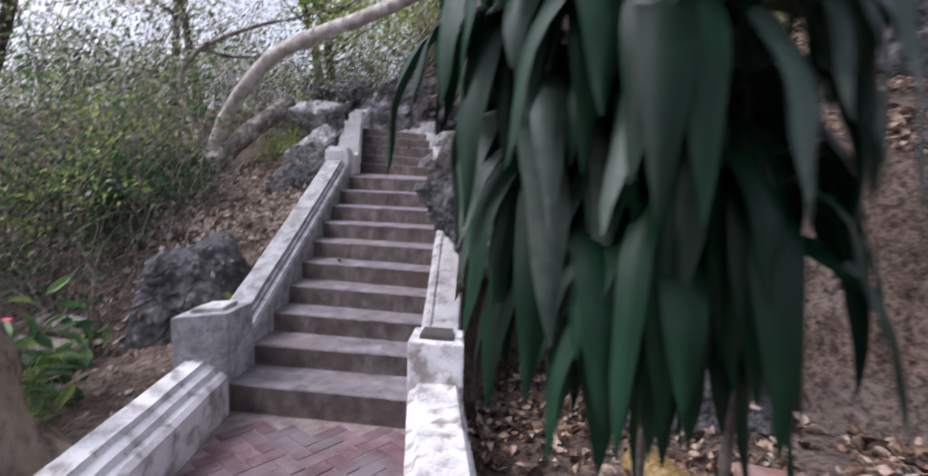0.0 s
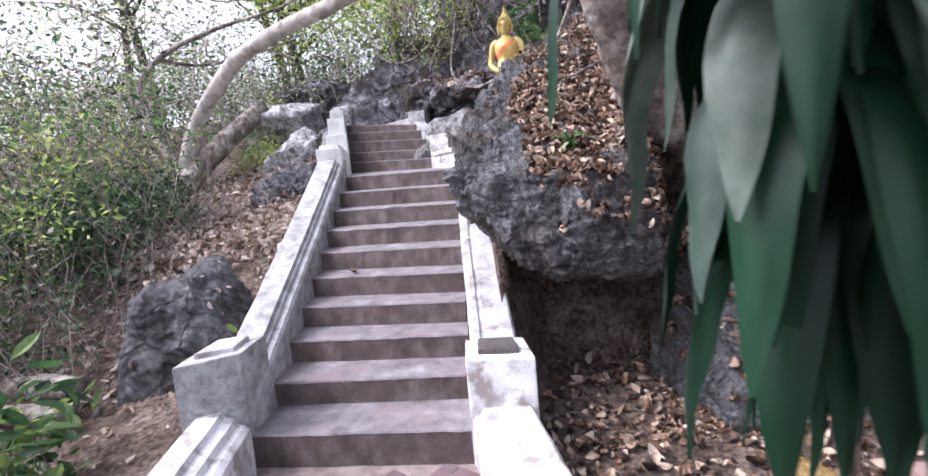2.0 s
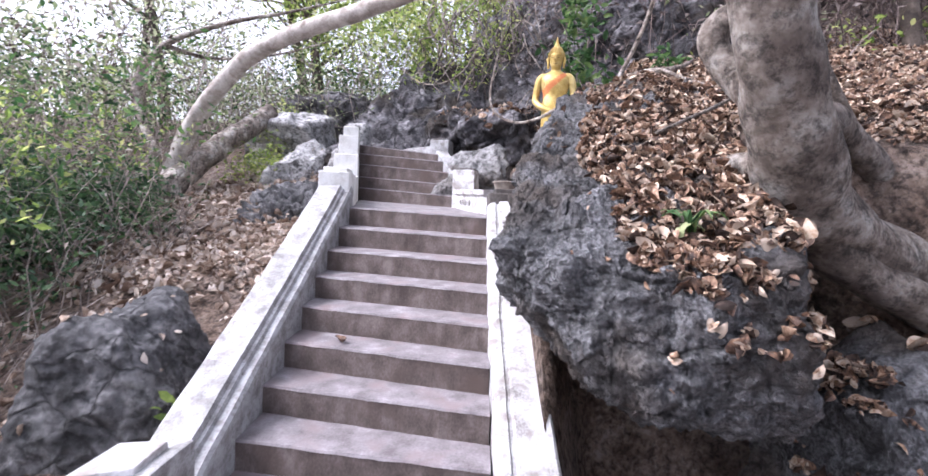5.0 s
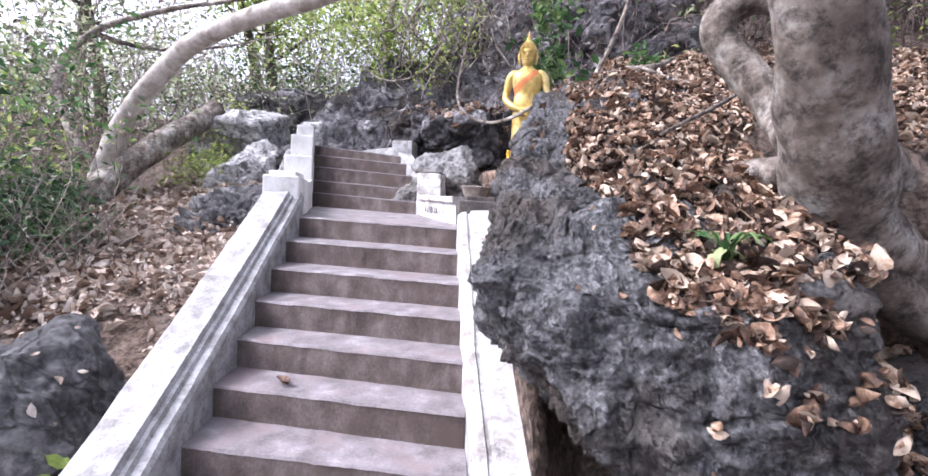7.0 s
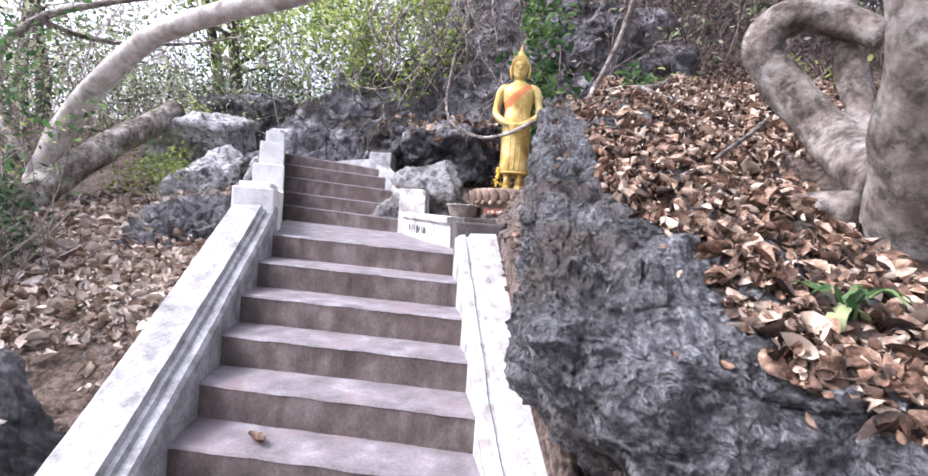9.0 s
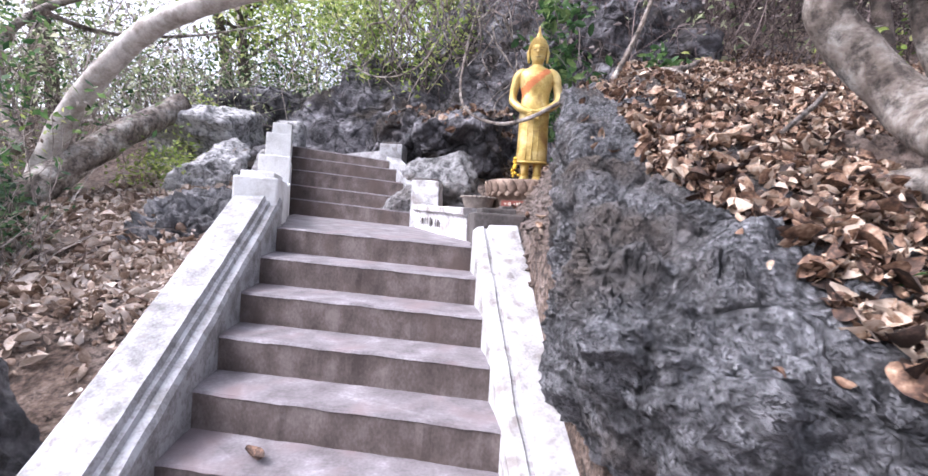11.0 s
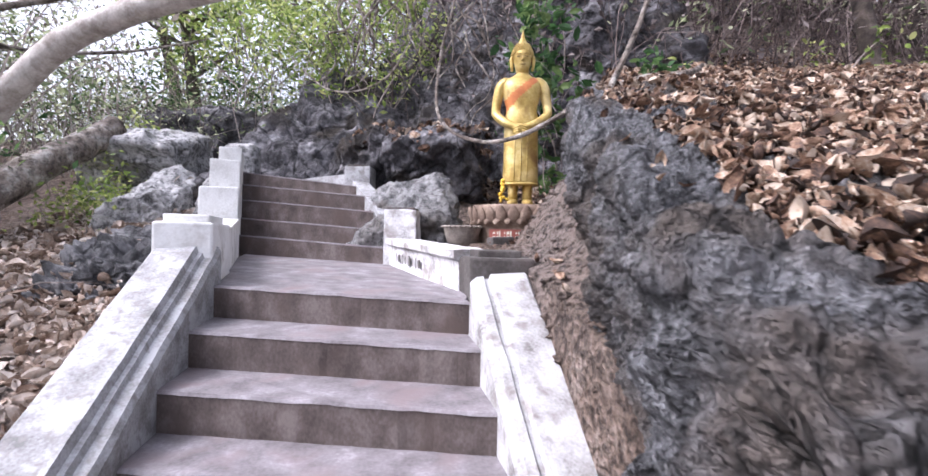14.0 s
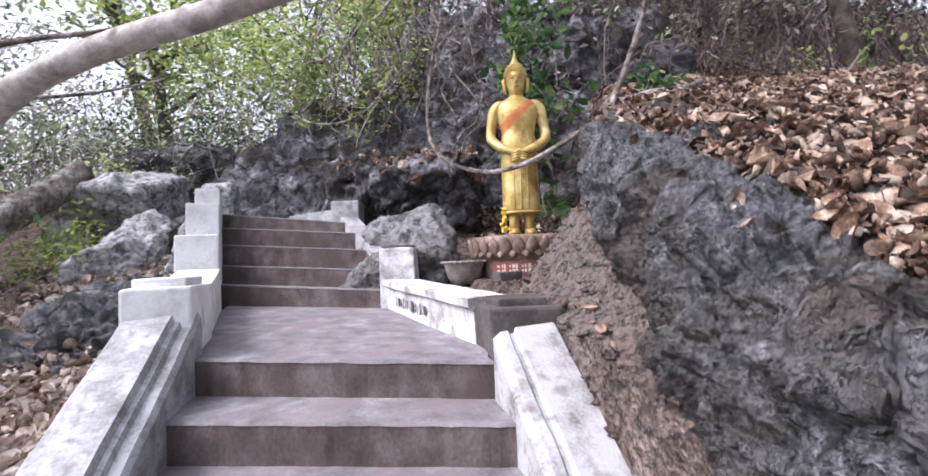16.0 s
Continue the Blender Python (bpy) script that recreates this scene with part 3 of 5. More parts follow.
wall_right = thing("wall_right", "whitewashed stair wall, peeling and sun-bleached", "wall", kind="structure")
RIGHT_SECTION = [(0.0, -0.5), (0.0, 0.02), (0.03, 0.045), (0.065, 0.05), (0.072, 0.036), (0.09, 0.036), (0.1, 0.06), (0.27, 0.065), (0.285, 0.05), (0.285, -0.75)]
rail("coping", [(1.31, -2.85, -1.42), (1.25, -1.5, -0.675), (1.225, -0.42, 0.04)], RIGHT_SECTION, BLEACHED, wall_right, sideways=(1, 0.1, 0))
post(wall_right, [(1.275, -2.93), (1.65, -2.97), (1.62, -2.62), (1.27, -2.58)], -1.9, -1.1, WORN_WASH, mat2=RENDER_DARK)
rail("low_wall", [(1.28, -2.9, -1.5), (1.85, -6.4, -1.62)], [(-0.0, -0.4), (-0.0, 0.03), (-0.04, 0.06), (-0.06, 0.1), (-0.3, 0.11), (-0.32, 0.09), (-0.32, 0.05), (-0.345, 0.03), (-0.345, -0.4)], WORN_WASH, wall_right, sideways=(-1, -0.15, 0))
post(wall_right, [(1.24, -0.33), (1.55, -0.38), (1.6, -0.02), (1.22, 0.02)], -0.6, 0.21, RENDER_DARK, cap=0.035, inset=0.05)
rail("parapet", [(1.22, -0.1, -0.02), (0.86, 1.46, 0.04)], [(0.0, -0.3), (0.0, 0.16), (-0.03, 0.18), (-0.035, 0.22), (0.02, 0.225), (0.2, 0.225), (0.2, -0.4)], WORN_WASH, wall_right, sideways=(0.97, 0.22, 0))
post(wall_right, [(0.82, 1.42), (1.08, 1.36), (1.14, 1.62), (0.88, 1.68)], -0.2, 0.52, WORN_WASH, cap=0.02, inset=0.02, mat2=RENDER_DARK)
rail("coping", [(0.84, 1.7, 0.3), (0.45, 2.95, 0.82)], [(0.0, -0.4), (0.0, 0.1), (0.16, 0.11), (0.16, -0.4)], WHITEWASH, wall_right, sideways=(0.97, 0.22, 0))
post(wall_right, [(0.38, 2.9), (0.66, 2.83), (0.72, 3.1), (0.44, 3.17)], 0.2, 1.07, WHITEWASH, cap=0.02, inset=0.03, mat2=RENDER_DARK)
rail("coping", [(0.4, 3.12, 0.96), (-0.12, 3.5, 0.93)], [(0.0, -0.1), (0.0, 0.03), (0.16, 0.04), (0.16, -0.1)], WHITEWASH, wall_right)
for i, u in enumerate((0.42, 0.47, 0.52, 0.57, 0.63, 0.68, 0.74, 0.79)):
    p = Vector((1.22, -0.1, 0.07)).lerp(Vector((0.86, 1.46, 0.13)), u) + Vector((-0.012, 0, 0))
    d, tall = Vector((-0.225, 0.974, 0)) * (0.012 if i % 3 else 0.024), Vector((0, 0, 0.028 + 0.008 * (i % 2)))
    part("letter_bar", mesh("letter_bar", [p - d - tall, p + d - tall, p + d + tall, p - d + tall], [(0, 1, 2, 3)], RENDER_DARK), wall_right)

# ---- rocks ----
def boulder(name, label, at, planes, mat, **kw):
    return solo(name, rock_mesh(name, planes, mat, **kw), label, "rock", at)


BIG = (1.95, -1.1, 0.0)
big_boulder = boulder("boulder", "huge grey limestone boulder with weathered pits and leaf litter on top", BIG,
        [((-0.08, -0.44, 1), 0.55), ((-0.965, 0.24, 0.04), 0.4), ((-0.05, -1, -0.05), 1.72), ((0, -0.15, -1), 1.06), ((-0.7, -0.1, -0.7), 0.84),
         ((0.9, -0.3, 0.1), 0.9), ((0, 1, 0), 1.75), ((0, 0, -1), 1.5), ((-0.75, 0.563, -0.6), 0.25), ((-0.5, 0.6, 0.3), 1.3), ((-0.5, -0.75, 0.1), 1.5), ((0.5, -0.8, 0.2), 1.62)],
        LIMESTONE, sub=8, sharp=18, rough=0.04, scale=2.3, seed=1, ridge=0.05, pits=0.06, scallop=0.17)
boulder("boulder", "tilted dark grey rock slab leaning beside a hollow", (3.12, -2.3, -1.25),
        [((-1, -0.15, 0.1), 0.44), ((0.1, -1, 0.35), 0.38), ((0.62, -0.2, 0.75), 0.62), ((1, 0, 0.2), 0.62), ((0, 1, 0), 0.5), ((0, 0, -1), 0.6), ((-0.55, 0.2, 0.8), 0.66)],
        LIMESTONE, sub=6, sharp=14, rough=0.05, scale=2.2, seed=2, ridge=0.05, pits=0.06, scallop=0.1)
boulder("boulder", "black cracked boulder standing on bare earth", (-1.26, -1.25, -1.28),
        [((-0.9, -0.3, 0.2), 0.42), ((0.1, -1, 0.1), 0.42), ((0.3, -0.2, 1), 0.54), ((0.85, -0.1, 0.5), 0.46), ((0, 1, 0), 0.5), ((0, 0, -1), 0.5), ((-0.55, 0, 0.8), 0.5)],
        BLACK_STONE, sub=6, sharp=10, rough=0.05, scale=3.0, seed=3, ridge=0.05, scallop=0.06)
boulder("boulder", "flat pale limestone rock among dry leaves", (-2.42, 5.0, 1.16),
        [((0.2, -0.35, 1), 0.56), ((-0.3, -0.3, 1), 0.56), ((-0.2, -1, -0.6), 0.5), ((1, -0.1, 0.1), 0.62), ((-1, 0, 0.3), 0.9), ((0, 1, 0), 0.6), ((0, 0, -1), 0.6)],
        PALE_STONE, sub=6, sharp=16, rough=0.07, scale=2.0, seed=4, ridge=0.1, scallop=0.08)
boulder("boulder", "pale angular rock half buried in leaf litter", (-1.88, 3.65, 0.52),
        [((-0.25, -0.5, 1), 0.31), ((0.3, -0.5, 0.8), 0.3), ((0.2, -1, 0), 0.3), ((1, -0.2, 0.1), 0.36), ((-0.8, 0, 0.5), 0.36), ((0, 1, 0), 0.5), ((0, 0, -1), 0.4)],
        PALE_STONE, sub=6, sharp=16, rough=0.06, scale=2.6, seed=5, ridge=0.08, scallop=0.07)
boulder("boulder", "rough dark rock outcrop in dead leaves beside the wall", (-1.45, 2.05, -0.34),
        [((-0.15, -0.5, 1), 0.42), ((0.1, -1, 0.15), 0.45), ((1, 0, 0.1), 0.55), ((-1, -0.2, 0.6), 0.5), ((0, 1, 0), 0.8), ((0, 0, -1), 0.5)],
        BLACK_STONE, sub=6, sharp=6, rough=0.14, scale=2.8, seed=6, ridge=0.2, pits=0.15, scallop=0.24)
boulder("boulder", "pale rock wedged behind the stepped wall", (-1.1, 3.5, 0.72),
        [((0, -0.4, 1), 0.24), ((0, -1, 0), 0.16), ((1, 0, 0.2), 0.17), ((-1, 0, 0.3), 0.16), ((0, 1, 0), 0.3), ((0, 0, -1), 0.5)],
        PALE_STONE, sub=5, sharp=9, rough=0.05, scale=3.0, seed=12, ridge=0.06)
boulder("boulder", "grey lumpy limestone rock between two posts", (1.08, 1.98, 0.3),
        [((-0.3, -0.6, 1), 0.33), ((-0.1, -1, 0), 0.38), ((1, -0.2, 0.2), 0.46), ((-1, 0, 0.3), 0.5), ((0, 1, 0), 0.4), ((0, 0, -1), 0.4)],
        MID_STONE, sub=6, sharp=7, rough=0.07, scale=3.2, seed=7, ridge=0.1, scallop=0.08)
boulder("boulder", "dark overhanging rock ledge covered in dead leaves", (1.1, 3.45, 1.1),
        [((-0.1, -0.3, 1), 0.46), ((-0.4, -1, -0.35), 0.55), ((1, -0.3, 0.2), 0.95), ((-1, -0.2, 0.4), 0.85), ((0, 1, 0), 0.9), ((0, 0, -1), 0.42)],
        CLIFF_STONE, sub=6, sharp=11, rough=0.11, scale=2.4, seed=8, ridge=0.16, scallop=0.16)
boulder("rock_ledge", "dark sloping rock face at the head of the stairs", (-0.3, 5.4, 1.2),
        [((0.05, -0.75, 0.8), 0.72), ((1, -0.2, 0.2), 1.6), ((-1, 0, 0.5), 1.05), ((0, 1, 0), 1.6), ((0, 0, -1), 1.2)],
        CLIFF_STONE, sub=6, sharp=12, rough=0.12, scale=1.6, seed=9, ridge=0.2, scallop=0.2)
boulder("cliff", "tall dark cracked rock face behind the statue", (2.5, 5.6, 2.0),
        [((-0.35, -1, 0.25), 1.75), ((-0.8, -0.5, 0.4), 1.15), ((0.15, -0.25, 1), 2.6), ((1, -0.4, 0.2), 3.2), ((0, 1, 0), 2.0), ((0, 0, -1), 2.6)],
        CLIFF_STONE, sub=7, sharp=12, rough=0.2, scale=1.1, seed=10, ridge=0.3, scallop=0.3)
boulder("boulder", "low dark rock in shade under shrubs", (-2.3, 7.4, 2.1),
        [((0, -0.3, 1), 0.55), ((0, -1, 0), 0.7), ((1, 0, 0.2), 1.0), ((-1, 0, 0.3), 1.1), ((0, 1, 0), 0.8), ((0, 0, -1), 0.8)],
        CLIFF_STONE, sub=5, sharp=7, rough=0.15, scale=1.6, seed=11, ridge=0.15)
boulder("boulder", "small pale rock beside the top post", (-1.0, 4.1, 1.22), [((0, 0, 1), 0.2), ((0, -1, 0), 0.2), ((1, 0, 0), 0.2), ((-1, 0, 0), 0.2), ((0, 1, 0), 0.2), ((0, 0, -1), 0.5)],
        PALE_STONE, sub=4, sharp=5, rough=0.03, scale=4, seed=13)
boulder("boulder", "dark rock ledge jutting from the leafy slope", (6.3, -0.4, 1.6), [((0, -0.2, 1), 0.4), ((0, -1, 0), 0.5), ((1, 0, 0), 0.9), ((-1, 0, 0), 0.8), ((0, 1, 0), 0.6), ((0, 0, -1), 0.6)],
        BLACK_STONE, sub=5, sharp=7, rough=0.1, scale=2, seed=14, ridge=0.1)

# ---- golden statue, one plain mesh ----
def rings(sections, sides=32):
    """Stacked oval rings (x, y centre, half width, half depth, z, squareness)."""
    v, f = [], []
    for cx, cy, rx, ry, z, sq in sections:
        for k in range(sides):
            a = 2 * math.pi * k / sides
            c, s = math.cos(a), math.sin(a)
            v.append((cx + rx * math.copysign(abs(c) ** sq, c), cy + ry * math.copysign(abs(s) ** sq, s), z))
    for i in range(len(sections) - 1):
        for k in range(sides):
            a, b = i * sides + k, i * sides + (k + 1) % sides
            f.append((a, b, b + sides, a + sides))
    f.append(tuple(range(sides))[::-1])
    f.append(tuple(range((len(sections) - 1) * sides, len(sections) * sides)))
    return v, f


def statue_mesh():
    V, F, M = [], [], []

    def add(vf, m=0):
        v, f = vf
        n = len(V)
        V.extend(Vector(p) for p in v)
        F.extend(tuple(i + n for i in q) for q in f)
        M.extend([m] * len(f))

    body = spline([(0, 0, 0.152, 0.11, 0.205, 0.85), (0, 0, 0.15, 0.108, 0.36, 0.85), (0, 0, 0.148, 0.105, 0.5, 0.88), (0, 0, 0.146, 0.104, 0.66, 0.9),
                   (0, -0.005, 0.146, 0.106, 0.8, 0.9), (0, 0, 0.134, 0.1, 0.92, 0.92), (0, 0, 0.156, 0.11, 1.02, 0.92), (0, 0, 0.17, 0.113, 1.11, 0.92),
                   (0, 0.002, 0.168, 0.1, 1.165, 0.95), (0, 0.006, 0.135, 0.085, 1.205, 1.0), (0, 0.01, 0.085, 0.07, 1.235, 1.0), (0, 0.01, 0.055, 0.056, 1.26, 1.0)], 5)
    bv, bf = rings([tuple(q) for q in body], 56)
    n0 = len(F)
    add((bv, bf))
    for i, q in enumerate(bf):
        m = [sum(bv[k][j] for k in q) / len(q) for j in range(3)]
        along = (0.15 - m[0]) / 0.3
        off = m[2] - (1.215 - 0.27 * along)
        if len(q) == 4 and m[1] < 0.02 and -0.02 < along < 1.1 and -0.03 - 0.05 * along < off < 0.045:
            M[n0 + i] = 1
    add(rings([(0, 0, 0.158, 0.115, 0.195, 0.85), (0, 0, 0.16, 0.117, 0.203, 0.85), (0, 0, 0.157, 0.113, 0.215, 0.85)], 40))
    for s in (-1, 1):
        add(rings([(s * 0.062, 0, 0.046, 0.05, 0.03, 1), (s * 0.062, 0, 0.04, 0.045, 0.12, 1), (s * 0.062, 0, 0.05, 0.055, 0.22, 1)], 14))
        add(rings([(s * 0.064, -0.05, 0.048, 0.1, 0.0, 0.9), (s * 0.064, -0.05, 0.048, 0.1, 0.03, 0.9), (s * 0.064, -0.02, 0.035, 0.05, 0.06, 1)], 14))
        arm = spline([(s * 0.1, 0.0, 1.19, 0.03), (s * 0.14, 0.0, 1.175, 0.05), (s * 0.182, 0.0, 1.125, 0.052), (s * 0.204, 0.0, 1.04, 0.045), (s * 0.222, 0.0, 0.93, 0.04), (s * 0.214, -0.06, 0.85, 0.039),
                      (s * 0.145, -0.12, 0.77, 0.04), (s * 0.06, -0.155, 0.725, 0.034), (-s * 0.015, -0.165, 0.7, 0.03)], 6)
        add(tube_data([q[:3] for q in arm], [q[3] for q in arm], 12))
        for i in range(4):
            fg = [(s * (0.02 + 0.0 * i), -0.178 + 0.006 * i, 0.735 - 0.022 * i), (-s * 0.03, -0.188, 0.715 - 0.022 * i), (-s * 0.075, -0.175, 0.7 - 0.022 * i)]
            add(tube_data(fg, [0.013, 0.013, 0.009], 7))
        ear = [(s * 0.088, 0.0, 1.43), (s * 0.096, -0.005, 1.39), (s * 0.093, -0.005, 1.33), (s * 0.088, -0.008, 1.285)]
        add(tube_data(ear, [0.014, 0.02, 0.013, 0.012], 8))
    add(rings([(0, 0.01, 0.062, 0.058, 1.22, 1), (0, 0.008, 0.055, 0.055, 1.27, 1), (0, 0.0, 0.058, 0.06, 1.29, 1)], 20))
    head = spline([(0, -0.008, 0.035, 0.045, 1.262, 1), (0, -0.008, 0.056, 0.075, 1.295, 1), (0, 0, 0.073, 0.092, 1.35, 0.97), (0, 0, 0.08, 0.098, 1.4, 0.97),
                   (0, 0, 0.083, 0.096, 1.44, 1), (0, 0.005, 0.06, 0.075, 1.485, 1), (0, 0.01, 0.04, 0.045, 1.51, 1)], 5)
    add(rings([tuple(q) for q in head], 28))
    add(tube_data([(0, -0.098, 1.395), (0, -0.112, 1.362), (0, -0.104, 1.348)], [0.008, 0.015, 0.011], 8))
    add(tube_data([(-0.026, -0.09, 1.322), (0, -0.099, 1.318), (0.026, -0.09, 1.322)], [0.003, 0.006, 0.003], 8), 2)
    for s in (-1, 1):
        add(tube_data([(s * 0.018, -0.094, 1.398), (s * 0.036, -0.094, 1.394), (s * 0.056, -0.08, 1.398)], [0.002, 0.0045, 0.002], 7), 2)
        add(tube_data([(s * 0.012, -0.098, 1.412), (s * 0.036, -0.098, 1.424), (s * 0.062, -0.08, 1.412)], [0.002, 0.003, 0.002], 6), 2)
    # hair cap of small curls, crown and flame
    cap = spline([(0, 0.008, 0.09, 0.098, 1.43, 1), (0, 0.01, 0.084, 0.09, 1.465, 1), (0, 0.012, 0.068, 0.072, 1.5, 1), (0, 0.015, 0.058, 0.06, 1.53, 1), (0, 0.015, 0.04, 0.042, 1.56, 1)], 4)
    add(rings([tuple(q) for q in cap], 26))
    for i in range(7):
        z = 1.435 + 0.017 * i
        r = (0.094, 0.092, 0.088, 0.081, 0.073, 0.066, 0.056)[i]
        n = int(r * 260)
        for k in range(n):
            a = 2 * math.pi * (k + 0.5 * (i % 2)) / n
            c = Vector((r * math.cos(a), 0.01 + r * 1.08 * math.sin(a), z))
            add(([c + Vector(d) * 0.011 for d in ((1, 0, 0), (0, 1, 0), (-1, 0, 0), (0, -1, 0), (0, 0, 1), (0, 0, -1))],
                 [(0, 1, 4), (1, 2, 4), (2, 3, 4), (3, 0, 4), (1, 0, 5), (2, 1, 5), (3, 2, 5), (0, 3, 5)]))
    add(rings([(0, 0.015, 0.034, 0.034, 1.55, 1), (0, 0.015, 0.036, 0.036, 1.57, 1), (0, 0.015, 0.022, 0.022, 1.6, 1), (0, 0.015, 0.012, 0.012, 1.64, 1), (0, 0.015, 0.003, 0.003, 1.69, 1)], 14))
    # robe folds: long soft ridges down the front, and the hem of the outer robe
    for i, x in enumerate((-0.12, -0.06, 0.0, 0.06, 0.12)):
        line = [(x * 0.9, -0.104 * math.sqrt(max(0.05, 1 - (x / 0.155) ** 2)) - 0.004, z) for z in (0.22, 0.36, 0.5, 0.66)]
        add(tube_data(line, [0.008, 0.007, 0.006, 0.003], 6))
    return V, F, M


sv, sf, sm = statue_mesh()
sme = mesh("statue", [(p.x, p.y, p.z * 0.915) for p in sv], sf, [GOLD, SASH, OCHRE], True)
sme.polygons.foreach_set("material_index", sm)
solo("statue", sme, "golden standing figure with crossed hands and orange sash on a plinth", "statue", (1.985, 1.5, 0.565), rz=-14)

plinth = thing("plinth", "brown round plinth with carved petal rim and red plaque", "plinth", (1.98, 1.5, 0.16), rz=-14)
part("body", lathe("body", [(0.3, 0.0), (0.42, 0.0), (0.43, 0.03), (0.4, 0.05), (0.36, 0.07), (0.35, 0.1), (0.35, 0.2), (0.36, 0.225), (0.4, 0.25), (0.415, 0.3), (0.42, 0.36), (0.41, 0.385), (0.4, 0.4), (0.0, 0.405)], PLINTH, 40, 0.85), plinth)
petal = bmesh.new()
bmesh.ops.create_uvsphere(petal, u_segments=8, v_segments=6, radius=1)
for v in petal.verts:
    v.co = Vector((v.co.x * 0.018, v.co.y * 0.05 * (1 - 0.5 * max(0, v.co.z)), v.co.z * 0.075))
petal_me = bm_mesh("petal", petal, PLINTH, True)
for i in range(26):
    a = 2 * math.pi * i / 26
    o = part("petal", petal_me, plinth)
    o.matrix_local = Matrix.Translation((0.418 * math.cos(a), 0.355 * math.sin(a), 0.32)) @ Euler((0, 0.25, a)).to_matrix().to_4x4()
    o2 = part("petal", petal_me, plinth)
    b = a + math.pi / 26
    o2.matrix_local = Matrix.Translation((0.4 * math.cos(b), 0.34 * math.sin(b), 0.27)) @ Euler((math.pi, -0.5, b)).to_matrix().to_4x4() @ Matrix.Diagonal((0.8, 0.8, 0.6, 1))
v, f = [], []
for i in range(17):
    a = -math.pi / 2 - 0.75 + 1.5 * i / 16
    for z in (0.105, 0.195):
        v.append((0.362 * math.cos(a), 0.31 * math.sin(a), z))
for i in range(16):
    f.append((2 * i, 2 * i + 2, 2 * i + 3, 2 * i + 1))
plaque = part("plaque", mesh("plaque", v, f, PLAQUE), plinth, "red painted plaque with cream lettering")
for row, z in enumerate((0.165, 0.13)):
    for i in range(15):
        a = -math.pi / 2 - 0.6 + 1.2 * i / 14 + 0.02 * math.sin(i * 2.3)
        h = 0.008 + 0.004 * (i * 7 % 3)
        c = Vector((0.366 * math.cos(a), 0.313 * math.sin(a), z))
        t = Vector((-math.sin(a), 0.85 * math.cos(a), 0)).normalized() * (0.006 if i % 4 else 0.011)
        up = Vector((0, 0, h))
        part("letter_bar", mesh("letter_bar", [c - t - up, c + t - up, c + t + up, c - t + up], [(0, 1, 2, 3)], CREAM), plaque)

pot = thing("offering_bowl", "grey clay bowl with a beaded rim beside the plinth", "bowl", (1.47, 1.42, 0.2))
part("bowl", lathe("bowl", [(0.06, 0.0), (0.1, 0.0), (0.125, 0.05), (0.145, 0.11), (0.155, 0.15), (0.165, 0.165), (0.165, 0.18), (0.145, 0.18), (0.135, 0.15), (0.1, 0.05), (0.02, 0.03)], POT, 28), pot)
bead = lathe("bead", [(0.004, -0.011), (0.011, -0.004), (0.012, 0.004), (0.004, 0.011)], POT, 8)
for i in range(24):
    a = 2 * math.pi * i / 24
    part("bead", bead, pot).location = (0.166 * math.cos(a), 0.166 * math.sin(a), 0.17)
solo("stone_block", box("stone_block", -0.09, 0.09, -0.07, 0.07, 0, 0.09, RENDER_DARK, 0.015, 0.01), "small dark cement block in front of the plinth", "block", (1.72, 1.08, 0.2), rz=12)
garland = thing("garland", "yellow marigold garland standing at the statue's feet", "garland", (1.79, 1.33, 0.565))
gm = lathe("flower", [(0.006, -0.016), (0.02, -0.01), (0.024, 0.0), (0.018, 0.012), (0.005, 0.017)], YELLOW, 9)
rg = random.Random(5)
for i in range(22):
    h = rg.random()
    o = part("flower", gm, garland)
    o.location = (rg.gauss(0, 0.018 * (1.2 - h)), rg.gauss(0, 0.014), 0.02 + h * 0.18)
    o.scale = (0.7, 0.7, 0.7)
    o.rotation_euler = (rg.random() * 3, rg.random() * 3, 0)


# ---- tree rooted on the boulder ----
tree = thing("tree", "pale thick-trunked tree gripping the boulder with bent roots", "tree")
part("trunk", limb("trunk", [(3.9, -1.86, -0.5, 0.1), (3.65, -1.85, -0.33, 0.125), (3.35, -1.86, -0.17, 0.145), (2.97, -1.98, -0.04, 0.165), (2.68, -2.13, 0.14, 0.18), (2.48, -2.3, 0.38, 0.17), (2.33, -2.45, 0.65, 0.16), (2.2, -2.58, 0.98, 0.155), (2.1, -2.68, 1.4, 0.155), (2.1, -2.82, 2.6, 0.15), (2.4, -2.9, 3.6, 0.13), (3.0, -2.9, 4.6, 0.1), (3.6, -2.9, 5.6, 0.06)], BARK, 28, 0.2, 4.5), tree)
part("root", limb("root", [(2.66, -2.2, 0.42, 0.1), (2.84, -1.98, 0.52, 0.1), (3.02, -1.8, 0.53, 0.09), (3.24, -1.66, 0.45, 0.085), (3.48, -1.56, 0.28, 0.075), (3.75, -1.48, 0.05, 0.06)], BARK, 16, 0.18, 5), tree)
part("root", limb("root", [(2.66, -2.14, 0.16, 0.16), (2.86, -2.04, -0.06, 0.13), (3.05, -2.0, -0.22, 0.11), (3.3, -2.0, -0.34, 0.1), (3.7, -2.05, -0.55, 0.08)], BARK, 14, 0.25, 5), tree)
part("root", limb("root", [(2.62, -2.08, 0.2, 0.13), (2.7, -1.9, 0.0, 0.11), (2.8, -1.7, -0.25, 0.09)], BARK, 12, 0.25, 6), tree)
